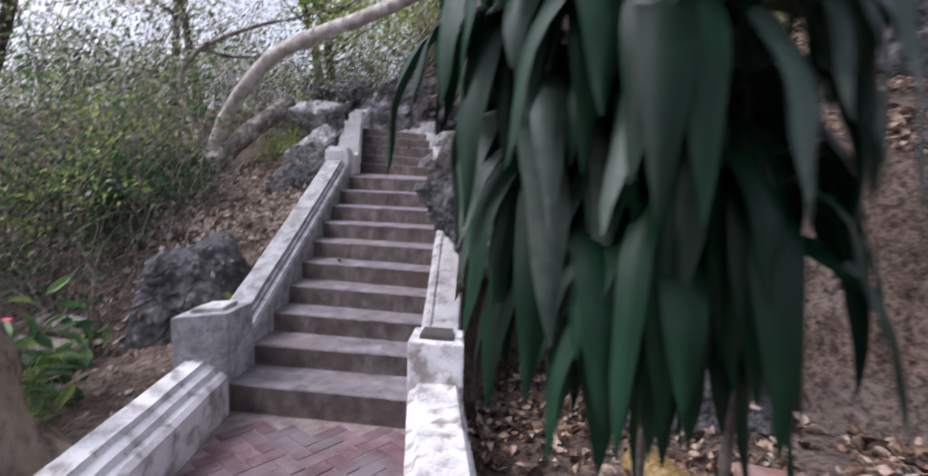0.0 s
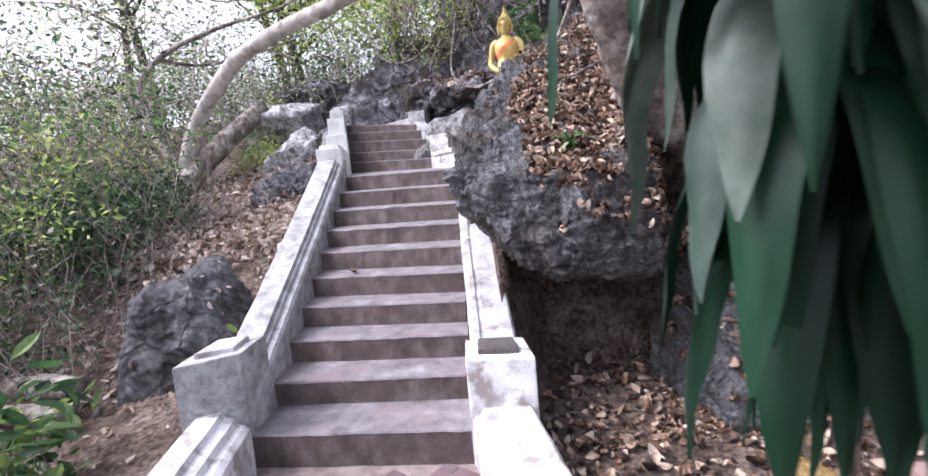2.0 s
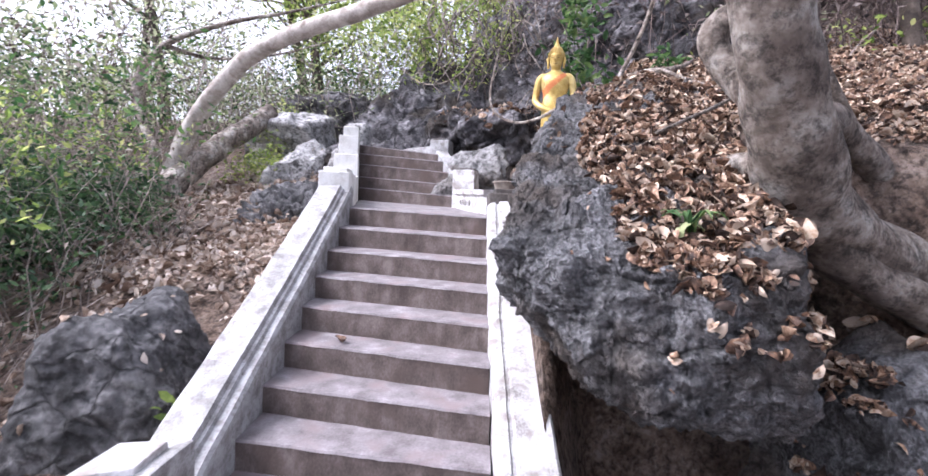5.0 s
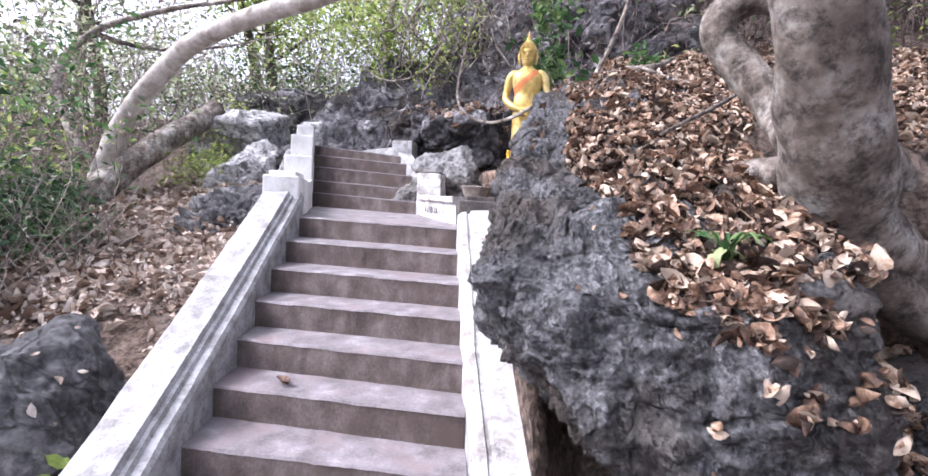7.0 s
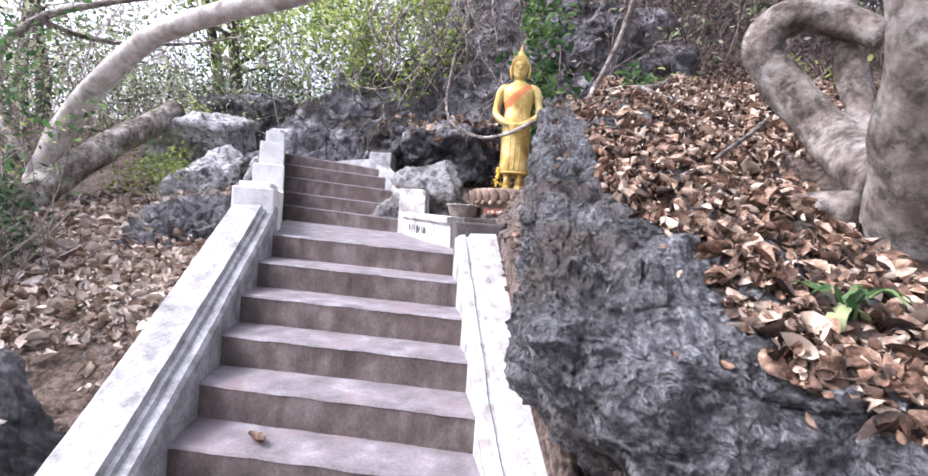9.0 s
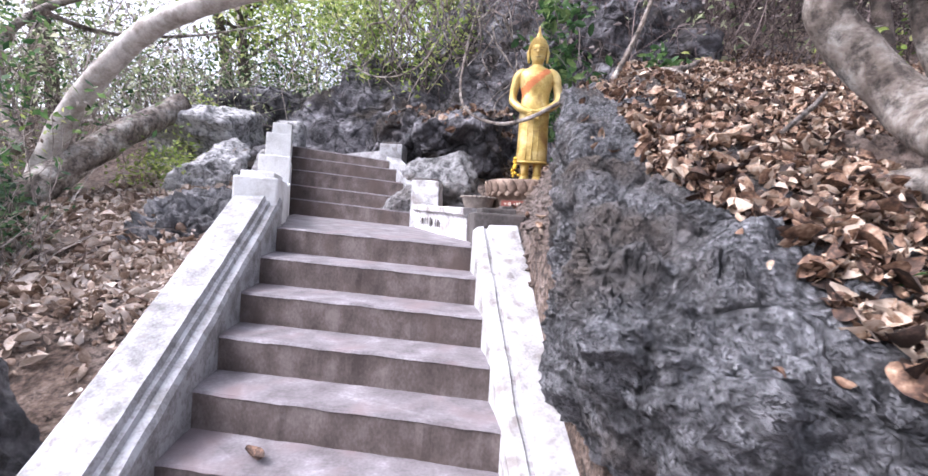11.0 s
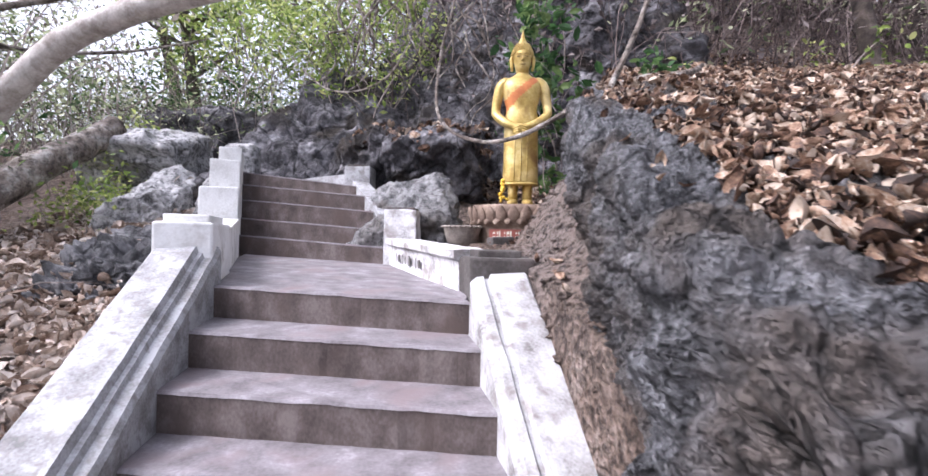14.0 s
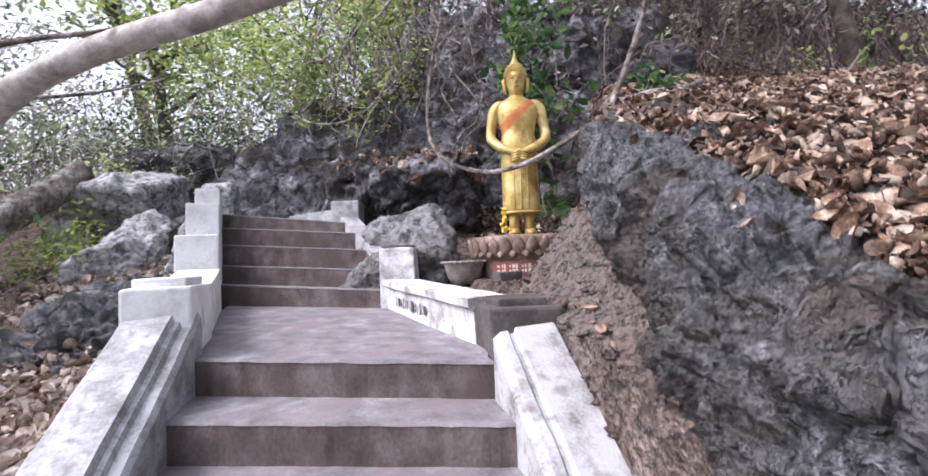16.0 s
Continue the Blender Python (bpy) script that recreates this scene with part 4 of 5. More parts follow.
part("root", limb("root", [(2.52, -2.05, 0.28, 0.08), (2.46, -1.85, 0.3, 0.055), (2.4, -1.7, 0.3, 0.04), (2.36, -1.55, 0.3, 0.02)], BARK, 10, 0.25, 6), tree)
part("bent_limb", limb("bent_limb", [(2.58, -2.1, 0.36, 0.12), (2.68, -1.85, 0.5, 0.105), (2.72, -1.66, 0.64, 0.1), (2.63, -1.55, 0.82, 0.092), (2.5, -1.5, 1.0, 0.088), (2.5, -1.52, 1.13, 0.085), (2.62, -1.58, 1.19, 0.08), (2.76, -1.66, 1.14, 0.07), (2.84, -1.76, 1.05, 0.06)], BARK, 18, 0.14, 7), tree, "pale limb looped back against the trunk")
part("stem", limb("stem", [(2.8, -1.8, 0.5, 0.075), (2.84, -1.68, 0.75, 0.06), (2.8, -1.6, 1.1, 0.055), (2.72, -1.55, 2.2, 0.05)], BARK, 12, 0.1, 6), tree)
part("stem", limb("stem", [(3.75, -1.2, 0.3, 0.07), (3.45, -1.2, 0.75, 0.055), (3.15, -1.25, 1.3, 0.05), (2.9, -1.3, 2.2, 0.045)], BARK, 10, 0.1, 6), tree)

# ---- leaning trunk and cut log over the left bank ----
leaner = thing("leaning_tree", "smooth grey trunk bowing across above the stairs", "tree")
part("trunk", limb("trunk", [(-3.75, 2.95, -0.2, 0.15), (-3.46, 2.9, 0.5, 0.135), (-3.2, 2.85, 1.07, 0.128), (-2.72, 2.7, 1.62, 0.122), (-2.15, 2.5, 2.06, 0.118), (-1.28, 2.2, 2.34, 0.112), (-0.42, 1.9, 2.5, 0.108), (0.5, 1.6, 2.75, 0.1), (1.5, 1.3, 3.2, 0.09)], GREY_BARK, 22, 0.08, 4), leaner)
part("branch", limb("branch", [(-3.6, 2.7, 0.6, 0.07), (-4.3, 3.2, 1.7, 0.06), (-4.1, 3.6, 2.5, 0.05), (-3.2, 3.9, 3.0, 0.04), (-2.2, 4.0, 3.25, 0.025), (-1.0, 4.1, 3.6, 0.012)], BARK, 9, 0.15, 5), leaner)
part("branch", limb("branch", [(-4.1, 3.6, 2.5, 0.04), (-3.7, 4.4, 2.55, 0.032), (-2.9, 5.2, 2.9, 0.022), (-2.0, 5.8, 3.4, 0.01)], BARK, 8, 0.15, 5), leaner)
cut_log = thing("sawn_trunk", "short sawn-off leaning trunk with a rough end", "tree")
part("trunk", limb("trunk", [(-3.6, 2.2, -0.25, 0.2), (-3.32, 2.8, 0.33, 0.19), (-3.05, 3.6, 0.98, 0.18), (-2.9, 4.1, 1.3, 0.175), (-2.78, 4.52, 1.6, 0.17), (-2.75, 4.62, 1.67, 0.145)], BARK, 20, 0.12, 5), cut_log)
part("cut_end", limb("cut_end", [(-2.77, 4.58, 1.645, 0.155), (-2.745, 4.64, 1.69, 0.145), (-2.73, 4.67, 1.71, 0.09)], DARK_BARK, 16, 0.35, 14), cut_log, "dark weathered saw cut")
solo("fallen_log", limb("fallen_log", [(-2.6, -1.6, -1.55, 0.09), (-2.2, -1.75, -1.5, 0.1), (-1.8, -1.9, -1.48, 0.095)], BARK, 12, 0.15, 5), "short weathered log lying on the earth", "log")
solo("fallen_log", limb("fallen_log", [(-2.7, -1.9, -1.62, 0.08), (-2.3, -2.0, -1.62, 0.085), (-1.75, -2.08, -1.6, 0.08)], BARK, 12, 0.15, 5), "short grey log lying beside another on the earth", "log")

stump = thing("stump", "broad brown tree stump with flaring roots", "stump")
sv2, sf2 = [], []
for j, (z, r) in enumerate(spline([(-2.05, 0.66), (-1.75, 0.54), (-1.4, 0.44), (-1.05, 0.38), (-0.75, 0.33), (-0.62, 0.3), (-0.57, 0.2), (-0.56, 0.02)], 8)):
    for k in range(96):
        t = 2 * math.pi * k / 96
        fold = abs(math.sin(2.5 * t + 0.5 * noise.noise((z * 1.2, 1, 3)) + 0.7)) * 0.5 + abs(math.sin(4.5 * t + 1.1 * noise.noise((z * 1.7, 5, 2)))) * 0.25
        d = r * (0.72 + 0.5 * fold * (0.6 + 0.5 * (-z - 0.5))) + 0.05 * noise.fractal((math.cos(t) * 2.2, math.sin(t) * 2.2, z * 2.6), 0.8, 2.1, 5)
        sv2.append((-0.87 + d * math.cos(t), -4.0 + d * math.sin(t), z + 0.03 * noise.noise((math.cos(t) * 3, math.sin(t) * 3, 1)) * (1 if z > -0.8 else 0)))
for j in range(len(sv2) // 96 - 1):
    sf2 += [(j * 96 + k, j * 96 + (k + 1) % 96, (j + 1) * 96 + (k + 1) % 96, (j + 1) * 96 + k) for k in range(96)]
part("trunk", mesh("trunk", sv2, sf2, STUMP_BARK, True), stump)
for t, l in ((-1.2, 0.75), (-0.3, 0.8), (0.5, 0.7), (1.5, 0.7), (2.6, 0.7)):
    cs, sn = math.cos(t), math.sin(t)
    part("root", limb("root", [(-0.87 + 0.3 * cs, -4.0 + 0.3 * sn, -1.45, 0.13), (-0.87 + 0.55 * cs, -4.0 + 0.55 * sn, -1.7, 0.12), (-0.9 + l * cs, -4.0 + l * sn, -1.88, 0.08), (-0.9 + 1.3 * l * cs, -4.0 + 1.3 * l * sn, -1.98, 0.03)], STUMP_BARK, 12, 0.25, 6), stump)
solo("plastic_sign", box("plastic_sign", -0.16, 0.16, -0.012, 0.012, 0, 0.2, BLUE, 0.006, 0.002), "blue plastic panel propped on the stump", "sign", (-0.68, -3.9, -0.585), rz=-20)


# ---- vines, sticks and thin stems ----
def stick(name, label, points, mat=TWIG, cat="stick", sides=7, group=""):
    return solo(name, limb(name, points, mat, sides, 0.15, 12, 8), label, cat, group=group)


stick("hanging_vine", "pale woody vine hanging in a loop before the statue", [(1.45, 1.75, 3.2, 0.01), (1.42, 1.72, 2.5, 0.011), (1.3, 1.72, 1.95, 0.013), (1.22, 1.3, 1.35, 0.013), (1.3, 1.0, 1.08, 0.014), (1.5, 0.72, 0.95, 0.015), (1.68, 0.5, 0.95, 0.016), (1.84, 0.35, 1.02, 0.016), (2.0, 0.25, 1.12, 0.016)], BARK, "vine", 9)
stick("sapling_stem", "thin leaning stem rising behind the boulder", [(2.45, 1.0, 1.25, 0.03), (2.62, 1.08, 1.55, 0.026), (2.85, 1.05, 2.1, 0.022), (2.95, 1.0, 2.6, 0.02), (3.0, 1.0, 3.6, 0.016)], BARK, "sapling", 9)
stick("dead_branch", "bleached dead branch lying on leaf litter", [(x, y, ground_z(x, y) + h, r) for x, y, h, r in ((2.72, 1.15, 0.02, 0.03), (2.9, 1.05, 0.05, 0.04), (3.05, 0.92, 0.06, 0.042), (3.25, 0.95, 0.09, 0.028), (3.4, 1.05, 0.14, 0.014))], BARK, "branch", 9)
stick("dead_branch", "thin brown stick lying on leaf litter", [(x, y, ground_z(x, y) + h, r) for x, y, h, r in ((3.0, 0.85, 0.1, 0.018), (3.08, 0.5, 0.06, 0.018), (3.16, 0.1, 0.05, 0.014))], BARK, "branch")
stick("dead_branch", "grey stick slanting over the leafy slope", [(2.08, -1.82, 0.46, 0.008), (2.32, -1.6, 0.58, 0.011), (2.56, -1.38, 0.7, 0.012), (2.8, -1.15, 0.83, 0.011)], BARK, "branch")
for i, (x, y) in enumerate(((1.3, 2.6), (1.55, 2.7), (1.75, 2.8), (0.95, 2.9), (0.5, 3.4), (1.1, 2.8), (1.95, 2.75))):
    r = random.Random(40 + i)
    pts = [(x + r.uniform(-0.4, 0.4), y + r.uniform(-0.1, 0.3), 3.9, 0.012)]
    for j in range(6):
        pts.append((pts[-1][0] + r.uniform(-0.22, 0.22), pts[-1][1] + r.uniform(-0.08, 0.08), pts[-1][2] - r.uniform(0.2, 0.42), max(0.004, 0.012 - 0.001 * j)))
    stick("hanging_root", "thin pale root trailing down the rock face", pts, BARK, "root", 6, "roots trailing down the rock face")
for i in range(16):
    r = random.Random(70 + i)
    x, y, z = r.uniform(0.2, 2.0), 0, r.uniform(2.5, 3.3)
    y = 2.75 + 0.5 * max(0.0, 1.0 - x)
    pts = [(x, y, z, 0.013)]
    for j in range(r.randint(4, 7)):
        pts.append((pts[-1][0] + r.uniform(-0.2, 0.17), y + r.uniform(-0.12, 0.06), pts[-1][2] - r.uniform(0.1, 0.26), max(0.004, 0.013 - 0.0015 * j)))
    stick("hanging_root", "thin pale root trailing down the rock face", pts, BARK, "root", 6, "roots trailing down the rock face")
stick("hanging_vine", "thin slack vine looped across the dark rock", [(1.05, 2.6, 2.35, 0.009), (0.85, 2.6, 2.0, 0.009), (0.55, 2.65, 1.82, 0.009), (0.2, 2.8, 1.85, 0.009), (-0.1, 3.0, 2.1, 0.009)], BARK, "vine")
solo("dark_tree", limb("dark_tree", [(7.5, 3.2, 2.2, 0.14), (7.4, 3.2, 3.0, 0.12), (7.25, 3.3, 4.3, 0.11), (7.2, 3.4, 6.5, 0.09)], DARK_BARK, 12, 0.15, 4), "slender black tree trunk on the slope", "tree")
solo("dark_tree", limb("dark_tree", [(9.6, 4.6, 2.6, 0.2), (9.7, 4.6, 4.0, 0.18), (9.7, 4.7, 7.0, 0.15)], DARK_BARK, 12, 0.15, 4), "stout dark tree trunk in the woods", "tree")


# ---- leaves: many small blades in one mesh ----
def blades(points, normals, sizes, rng, slim=0.5, curl=0.25, spin=None, tilt=0.5, long=2):
    """Curled leaf blades at points: a diamond folded along its midrib, or a longer one of six corners."""
    n = len(points)
    P = np.asarray(points, float)
    N = np.asarray(normals, float) + rng.normal(0, tilt, (n, 3))
    N /= np.linalg.norm(N, axis=1)[:, None] + 1e-9
    A = rng.normal(0, 1, (n, 3)) if spin is None else np.asarray(spin, float) + rng.normal(0, 0.35, (n, 3))
    A -= N * (A * N).sum(1)[:, None]
    A /= np.linalg.norm(A, axis=1)[:, None] + 1e-9
    B = np.cross(N, A)
    S = np.asarray(sizes, float)[:, None]
    C = rng.uniform(-1, 1, (n, 1)) * curl
    base, tip = P - A * S * 0.5, P + A * S * 0.5 + N * S * C
    if long == 5:
        rows = []
        cup, skew = (0.15 + 0.5 * rng.random((n, 1))) * np.sign(C), rng.uniform(0.3, 1.2, (n, 1))
        bow = rng.uniform(-0.12, 0.12, (n, 1))
        for u, w in ((-0.5, 0.05), (-0.33, 0.62), (-0.12, 0.97), (0.12, 0.94), (0.34, 0.55), (0.5, 0.03)):
            mid = P + A * S * u + N * S * C * (2.4 * u * u - 0.2) + B * S * bow * (4 * u * u)
            lift = N * S * w * cup
            rows += [mid + B * S * slim * 0.5 * w + lift, mid, mid - B * S * slim * 0.5 * w + lift * skew]
        V = (np.stack(rows, 1) + rng.normal(0, 0.016, (n, 18, 3)) * S[:, :, None]).reshape(-1, 3)
        i = np.arange(n)[:, None] * 18
        return V, np.concatenate([i + np.array([[r * 3 + k, r * 3 + k + 1, r * 3 + k + 4, r * 3 + k + 3]]) for r in range(5) for k in range(2)], 0).tolist()
    if long == 2:
        l, r = P + B * S * slim * 0.5 + N * S * abs(C) * 0.5, P - B * S * slim * 0.5 + N * S * abs(C) * 0.5
        V = np.stack([base, l, tip, r], 1).reshape(-1, 3)
        i = np.arange(n)[:, None] * 4
        F = np.concatenate([i + np.array([[0, 1, 2]]), i + np.array([[0, 2, 3]])], 0)
    else:
        q1, q2 = P - A * S * 0.18, P + A * S * 0.22 + N * S * C * 0.3
        e = N * S * abs(C) * 0.45
        V = np.stack([base, q1 + B * S * slim * 0.5 + e, q2 + B * S * slim * 0.46 + e * 1.3, tip, q2 - B * S * slim * 0.46 + e * 1.3, q1 - B * S * slim * 0.5 + e, q1, q2], 1).reshape(-1, 3)
        i = np.arange(n)[:, None] * 8
        F = np.concatenate([i + np.array([k]) for k in ((0, 6, 1), (0, 5, 6), (2, 7, 3), (7, 4, 3))], 0)
        Q = np.concatenate([i + np.array([k]) for k in ((1, 6, 7, 2), (6, 5, 4, 7))], 0)
        return V, F.tolist() + Q.tolist()
    return V, F.tolist()


def np_mesh(name, V, F, mat, smooth=False):
    me = bpy.data.meshes.new(name)
    me.from_pydata(V.tolist(), [], F)
    me.materials.append(mat)
    if smooth:
        me.polygons.foreach_set("use_smooth", [True] * len(me.polygons))
    return me


from mathutils.bvhtree import BVHTree
land_v, land_f = [tuple(p) for p in gv], [tuple(q) for q in gf]
for ob in [o for o in scene.objects if o.name.split(".")[0] in ("boulder", "rock_ledge")]:
    n0 = len(land_v)
    land_v += [tuple(ob.matrix_world @ v.co) for v in ob.data.vertices]
    land_f += [tuple(i + n0 for i in p.vertices) for p in ob.data.polygons]
LAND = BVHTree.FromPolygons(land_v, land_f)


def on_land(x, y):
    return LAND.ray_cast(Vector((x, y, 12)), Vector((0, 0, -1)))[0].z


def litter(name, label, area, count, size, mat, seed, keep=None, lift=0.012, flat=0.6, bare=False):
    """Dead leaves scattered on whatever lies under an area of the plan."""
    rng = np.random.default_rng(seed)
    x0, x1, y0, y1 = area
    pts, nor = [], []
    tries = 0
    while len(pts) < count and tries < count * 6:
        tries += 1
        x, y = rng.uniform(x0, x1), rng.uniform(y0, y1)
        hit, nrm, _, _ = LAND.ray_cast(Vector((x, y, ground_z(x, y) + 0.06 if bare else 12)), Vector((0, 0, -1)))
        if hit is None or nrm.z < flat or (keep and not keep(hit, rng)):
            continue
        pts.append(hit + nrm * (lift + rng.uniform(0, 0.03)))
        nor.append(nrm)
    s = (0.5 + 1.25 * rng.random(len(pts)) ** 2.4) * size
    V, F = blades(pts, nor, s, rng, 0.5, 0.8, None, 0.6, 5)
    return solo(name, np_mesh(name, V, F, mat, True), label, "leaves", kind="stuff")


def boulder_litter(p, rng):
    drift = 0.5 + 0.5 * noise.noise((p.x * 1.7, p.y * 1.7, 2))
    line = knots(p.y, [(-3.0, 1.95), (-2.58, 1.78), (-2.3, 1.75), (-1.93, 1.7), (-1.3, 1.8), (-0.75, 1.97), (-0.1, 2.05), (0.3, 2.0)])
    if p.x < line + 0.06 * noise.noise((p.y * 4.2, p.x * 3, 1)):
        return rng.random() < 0.002
    bare = 1.0
    if -0.75 < p.y < 0.4 and p.x < 2.6:
        bare = 0.12 if abs(p.y + 0.36 + 0.15 * (p.x - 2.2)) > 0.1 else 0.7
    if p.y < -2.35 and p.x > 2.15:
        bare = 0.35
    return rng.random() < (0.25 + 0.95 * drift) * bare


litter("leaf_litter", "thick drift of brown fallen leaves on rock and slope", (1.4, 2.9, -2.85, 0.7), 18000, 0.057, DEAD_LEAF, 11, boulder_litter, flat=0.7)
litter("leaf_litter", "brown fallen leaves covering the hillside", (2.2, 8.0, -1.9, 4.5), 30000, 0.062, DEAD_LEAF, 12, lambda p, r: p.y > 0.2 * (p.x - 2.6) - 1.8 and (p.x > 2.6 or not -0.75 < p.y < 0.4 or r.random() < 0.12))
litter("leaf_litter", "scattered dead leaves in the hollow under the boulder", (1.68, 3.6, -4.6, -1.5), 900, 0.075, DEAD_LEAF, 13,
       lambda p, r: p.z < -1.2 and r.random() < 0.12 + 0.88 * smooth01(-3.9, -3.2, p.y), bare=True)
litter("leaf_litter", "pale dead leaves banked beside the stair wall", (-3.2, -0.38, -0.5, 4.2), 6500, 0.095, PALE_LEAF, 14,
       lambda p, r: p.z < ground_z(p.x, p.y) + 0.1 and r.random() < smooth01(-0.5, 0.2, p.y + 0.35 * noise.noise((p.x * 2, p.y * 2, 0))) * (0.35 + 0.7 * abs(noise.noise((p.x * 1.3, p.y * 1.3, 7)))))
litter("leaf_litter", "few pale leaves on trodden earth", (-3.0, -0.45, -4.5, -0.4), 900, 0.07, PALE_LEAF, 15,
       lambda p, r: r.random() < 0.15 + 0.8 * smooth01(-1.4, -2.2, p.x))
litter("leaf_litter", "dead leaves on the ledge beside the statue", (0.4, 2.2, 2.6, 4.2), 500, 0.1, DEAD_LEAF, 16)
litter("leaf_litter", "brown fallen leaves on the bank behind the strap-leaved plant", (3.0, 6.5, -4.3, -1.7), 2600, 0.085, DEAD_LEAF, 17, lambda p, r: p.x - 0.55 * (p.y + 4.3) > 3.3 or r.random() < 0.12)
rg = random.Random(3)
leaf_v, leaf_f = blades([(0, 0, 0.012)], [(0, 0, 1)], [0.13], np.random.default_rng(4), 0.45, 0.6, None, 0.1, 5)
solo("dead_leaf", np_mesh("dead_leaf", leaf_v, leaf_f, DEAD_LEAF, True), "single curled dry leaf lying on a tread", "leaf", (0.34, -1.47, -0.845), rz=20)
# pebbles and crumbs on bare earth
prng = np.random.default_rng(77)
pv, pf = [], []
for i in range(1500):
    x, y = (prng.uniform(-3, -0.4), prng.uniform(-4.5, 1)) if i % 4 == 1 else (prng.uniform(1.42, 2.6), prng.uniform(-4.5, 1.2)) if i % 4 == 3 else (prng.uniform(1.5, 1.95), prng.uniform(-1.7, 1.0))
    if y < -2.8 and x < 1.75 and x > 0:
        continue
    hit = LAND.ray_cast(Vector((x, y, ground_z(x, y) + 0.04)), Vector((0, 0, -1)))[0]
    if hit is None or (x > 1.4 and hit.z > ground_z(x, y) + 0.02):
        continue
    s = prng.uniform(0.008, 0.028)
    n0 = len(pv)
    for d in ((1, 0, 0), (0, 1, 0), (-1, 0, 0), (0, -1, 0), (0, 0, 0.8), (0, 0, -0.8)):
        pv.append(tuple(hit[j] + s * (d[j] + prng.uniform(-0.3, 0.3)) for j in range(3)))
    pf += [tuple(n0 + j for j in q) for q in ((0, 1, 4), (1, 2, 4), (2, 3, 4), (3, 0, 4), (1, 0, 5), (2, 1, 5), (3, 2, 5), (0, 3, 5))]
solo("gravel", mesh("gravel", pv, pf, SOIL), "small stones and crumbs of earth", "gravel", kind="stuff")


# ---- shrubs, thickets and trees ----
def twiggy(name, rng, spots, height, spread, radius, bend=0.5, segs=6, hang=False):
    """Many thin bent stems in one mesh."""
    V, F = [], []
    tips = []
    for (x, y, z) in spots:
        h = height * rng.uniform(0.5, 1.2)
        d = np.array([rng.normal(0, spread), rng.normal(0, spread), -1.0 if hang else 1.0])
        p = np.array([x, y, z], float)
        r0 = radius * rng.uniform(0.5, 1.5)
        line, rad = [], []
        for s in range(segs):
            line.append(tuple(p))
            rad.append(r0 * (1 - 0.8 * s / segs))
            d = d + rng.normal(0, bend, 3) * 0.35
            d[2] -= 0.0 if hang else 0.03 * s
            p = p + d / np.linalg.norm(d) * h / segs
            if s > 1:
                tips.append(p.copy())
        v, f = tube_data(line, rad, 3, cap=False)
        n0 = len(V)
        V += v
        F += [tuple(i + n0 for i in q) for q in f]
    return V, F, tips


def shrub(label, spots, height, spread, leaf_mat, leaf, per_tip, seed, twig_mat=TWIG, radius=0.008, name="shrub", bend=0.5, jitter=0.12, long=2, slim=0.45):
    rng = np.random.default_rng(seed)
    ob = thing(name, label, "shrub")
    if len(spots) <= 16:
        tips = []
        for s in spots:
            V, F, more = twiggy("stem", rng, [s], height, spread, radius, bend)
            part("stem", mesh("stem", V, F, twig_mat), ob)
            tips += more
    else:
        V, F, tips = twiggy("brushwood", rng, spots, height, spread, radius, bend)
        tagged(part("brushwood", mesh("brushwood", V, F, twig_mat), ob), kind="stuff")
    if per_tip:
        T = np.repeat(np.array(tips), per_tip, 0)
        T = T + rng.normal(0, jitter, T.shape)
        V, F = blades(T, np.tile([0, 0, 1.0], (len(T), 1)), rng.uniform(0.5, 1.3, len(T)) * leaf, rng, slim, 0.3, None, 0.7, long)
        tagged(part("foliage", np_mesh("foliage", V, F, leaf_mat), ob), kind="stuff")
    return ob


def scatter(seed, n, x0, x1, y0, y1, dz=-0.05, high=0.0):
    r = np.random.default_rng(seed)
    out = []
    for _ in range(n):
        x, y = r.uniform(x0, x1), r.uniform(y0, y1)
        out.append((x, y, ground_z(x, y) + dz + r.uniform(0, high)))
    return out


# thicket on the left bank, nearest first
shrub("leafless tangle of dry grey stems on the bank", scatter(1, 420, -5.2, -2.1, -2.6, 1.6), 1.5, 0.4, HAZED_DUSTY, 0.06, 0, 21, radius=0.006, bend=0.8)
shrub("dark green bush with broad leaves at the foot of the bank", scatter(2, 90, -4.4, -2.4, -1.6, 1.2), 0.95, 0.45, DARK_GREEN, 0.08, 9, 22)
shrub("yellow-green sunlit shrub among dry stems", scatter(3, 60, -4.8, -2.8, -1.8, 2.2), 2.1, 0.3, YELLOWGREEN, 0.085, 8, 23)
shrub("dense grey-brown dry thicket", scatter(4, 400, -8.5, -3.4, -3.5, 4.0), 2.4, 0.35, DRY_LEAF, 0.07, 6, 24, radius=0.007, bend=0.8)
shrub("green leafy sprays in the dry thicket", scatter(20, 120, -7.0, -3.2, -3.0, 4.0), 2.9, 0.3, GREEN, 0.1, 9, 45, radius=0.007)
shrub("dark green bush beside the leaning trunk", scatter(5, 170, -4.8, -2.8, -0.2, 1.7), 1.0, 0.45, DARK_GREEN, 0.1, 10, 25)
shrub("tall leafless grey saplings against the sky", scatter(21, 190, -14, -3.2, 3.5, 13.0), 5.5, 0.25, DRY_LEAF, 0.13, 5, 46, radius=0.016, bend=0.7, jitter=0.25)
shrub("pale twiggy undergrowth behind the rocks", scatter(22, 300, -7.0, -0.8, 6.0, 12.0), 2.8, 0.4, HAZED_DUSTY, 0.1, 5, 47, radius=0.009, bend=0.8, jitter=0.2)
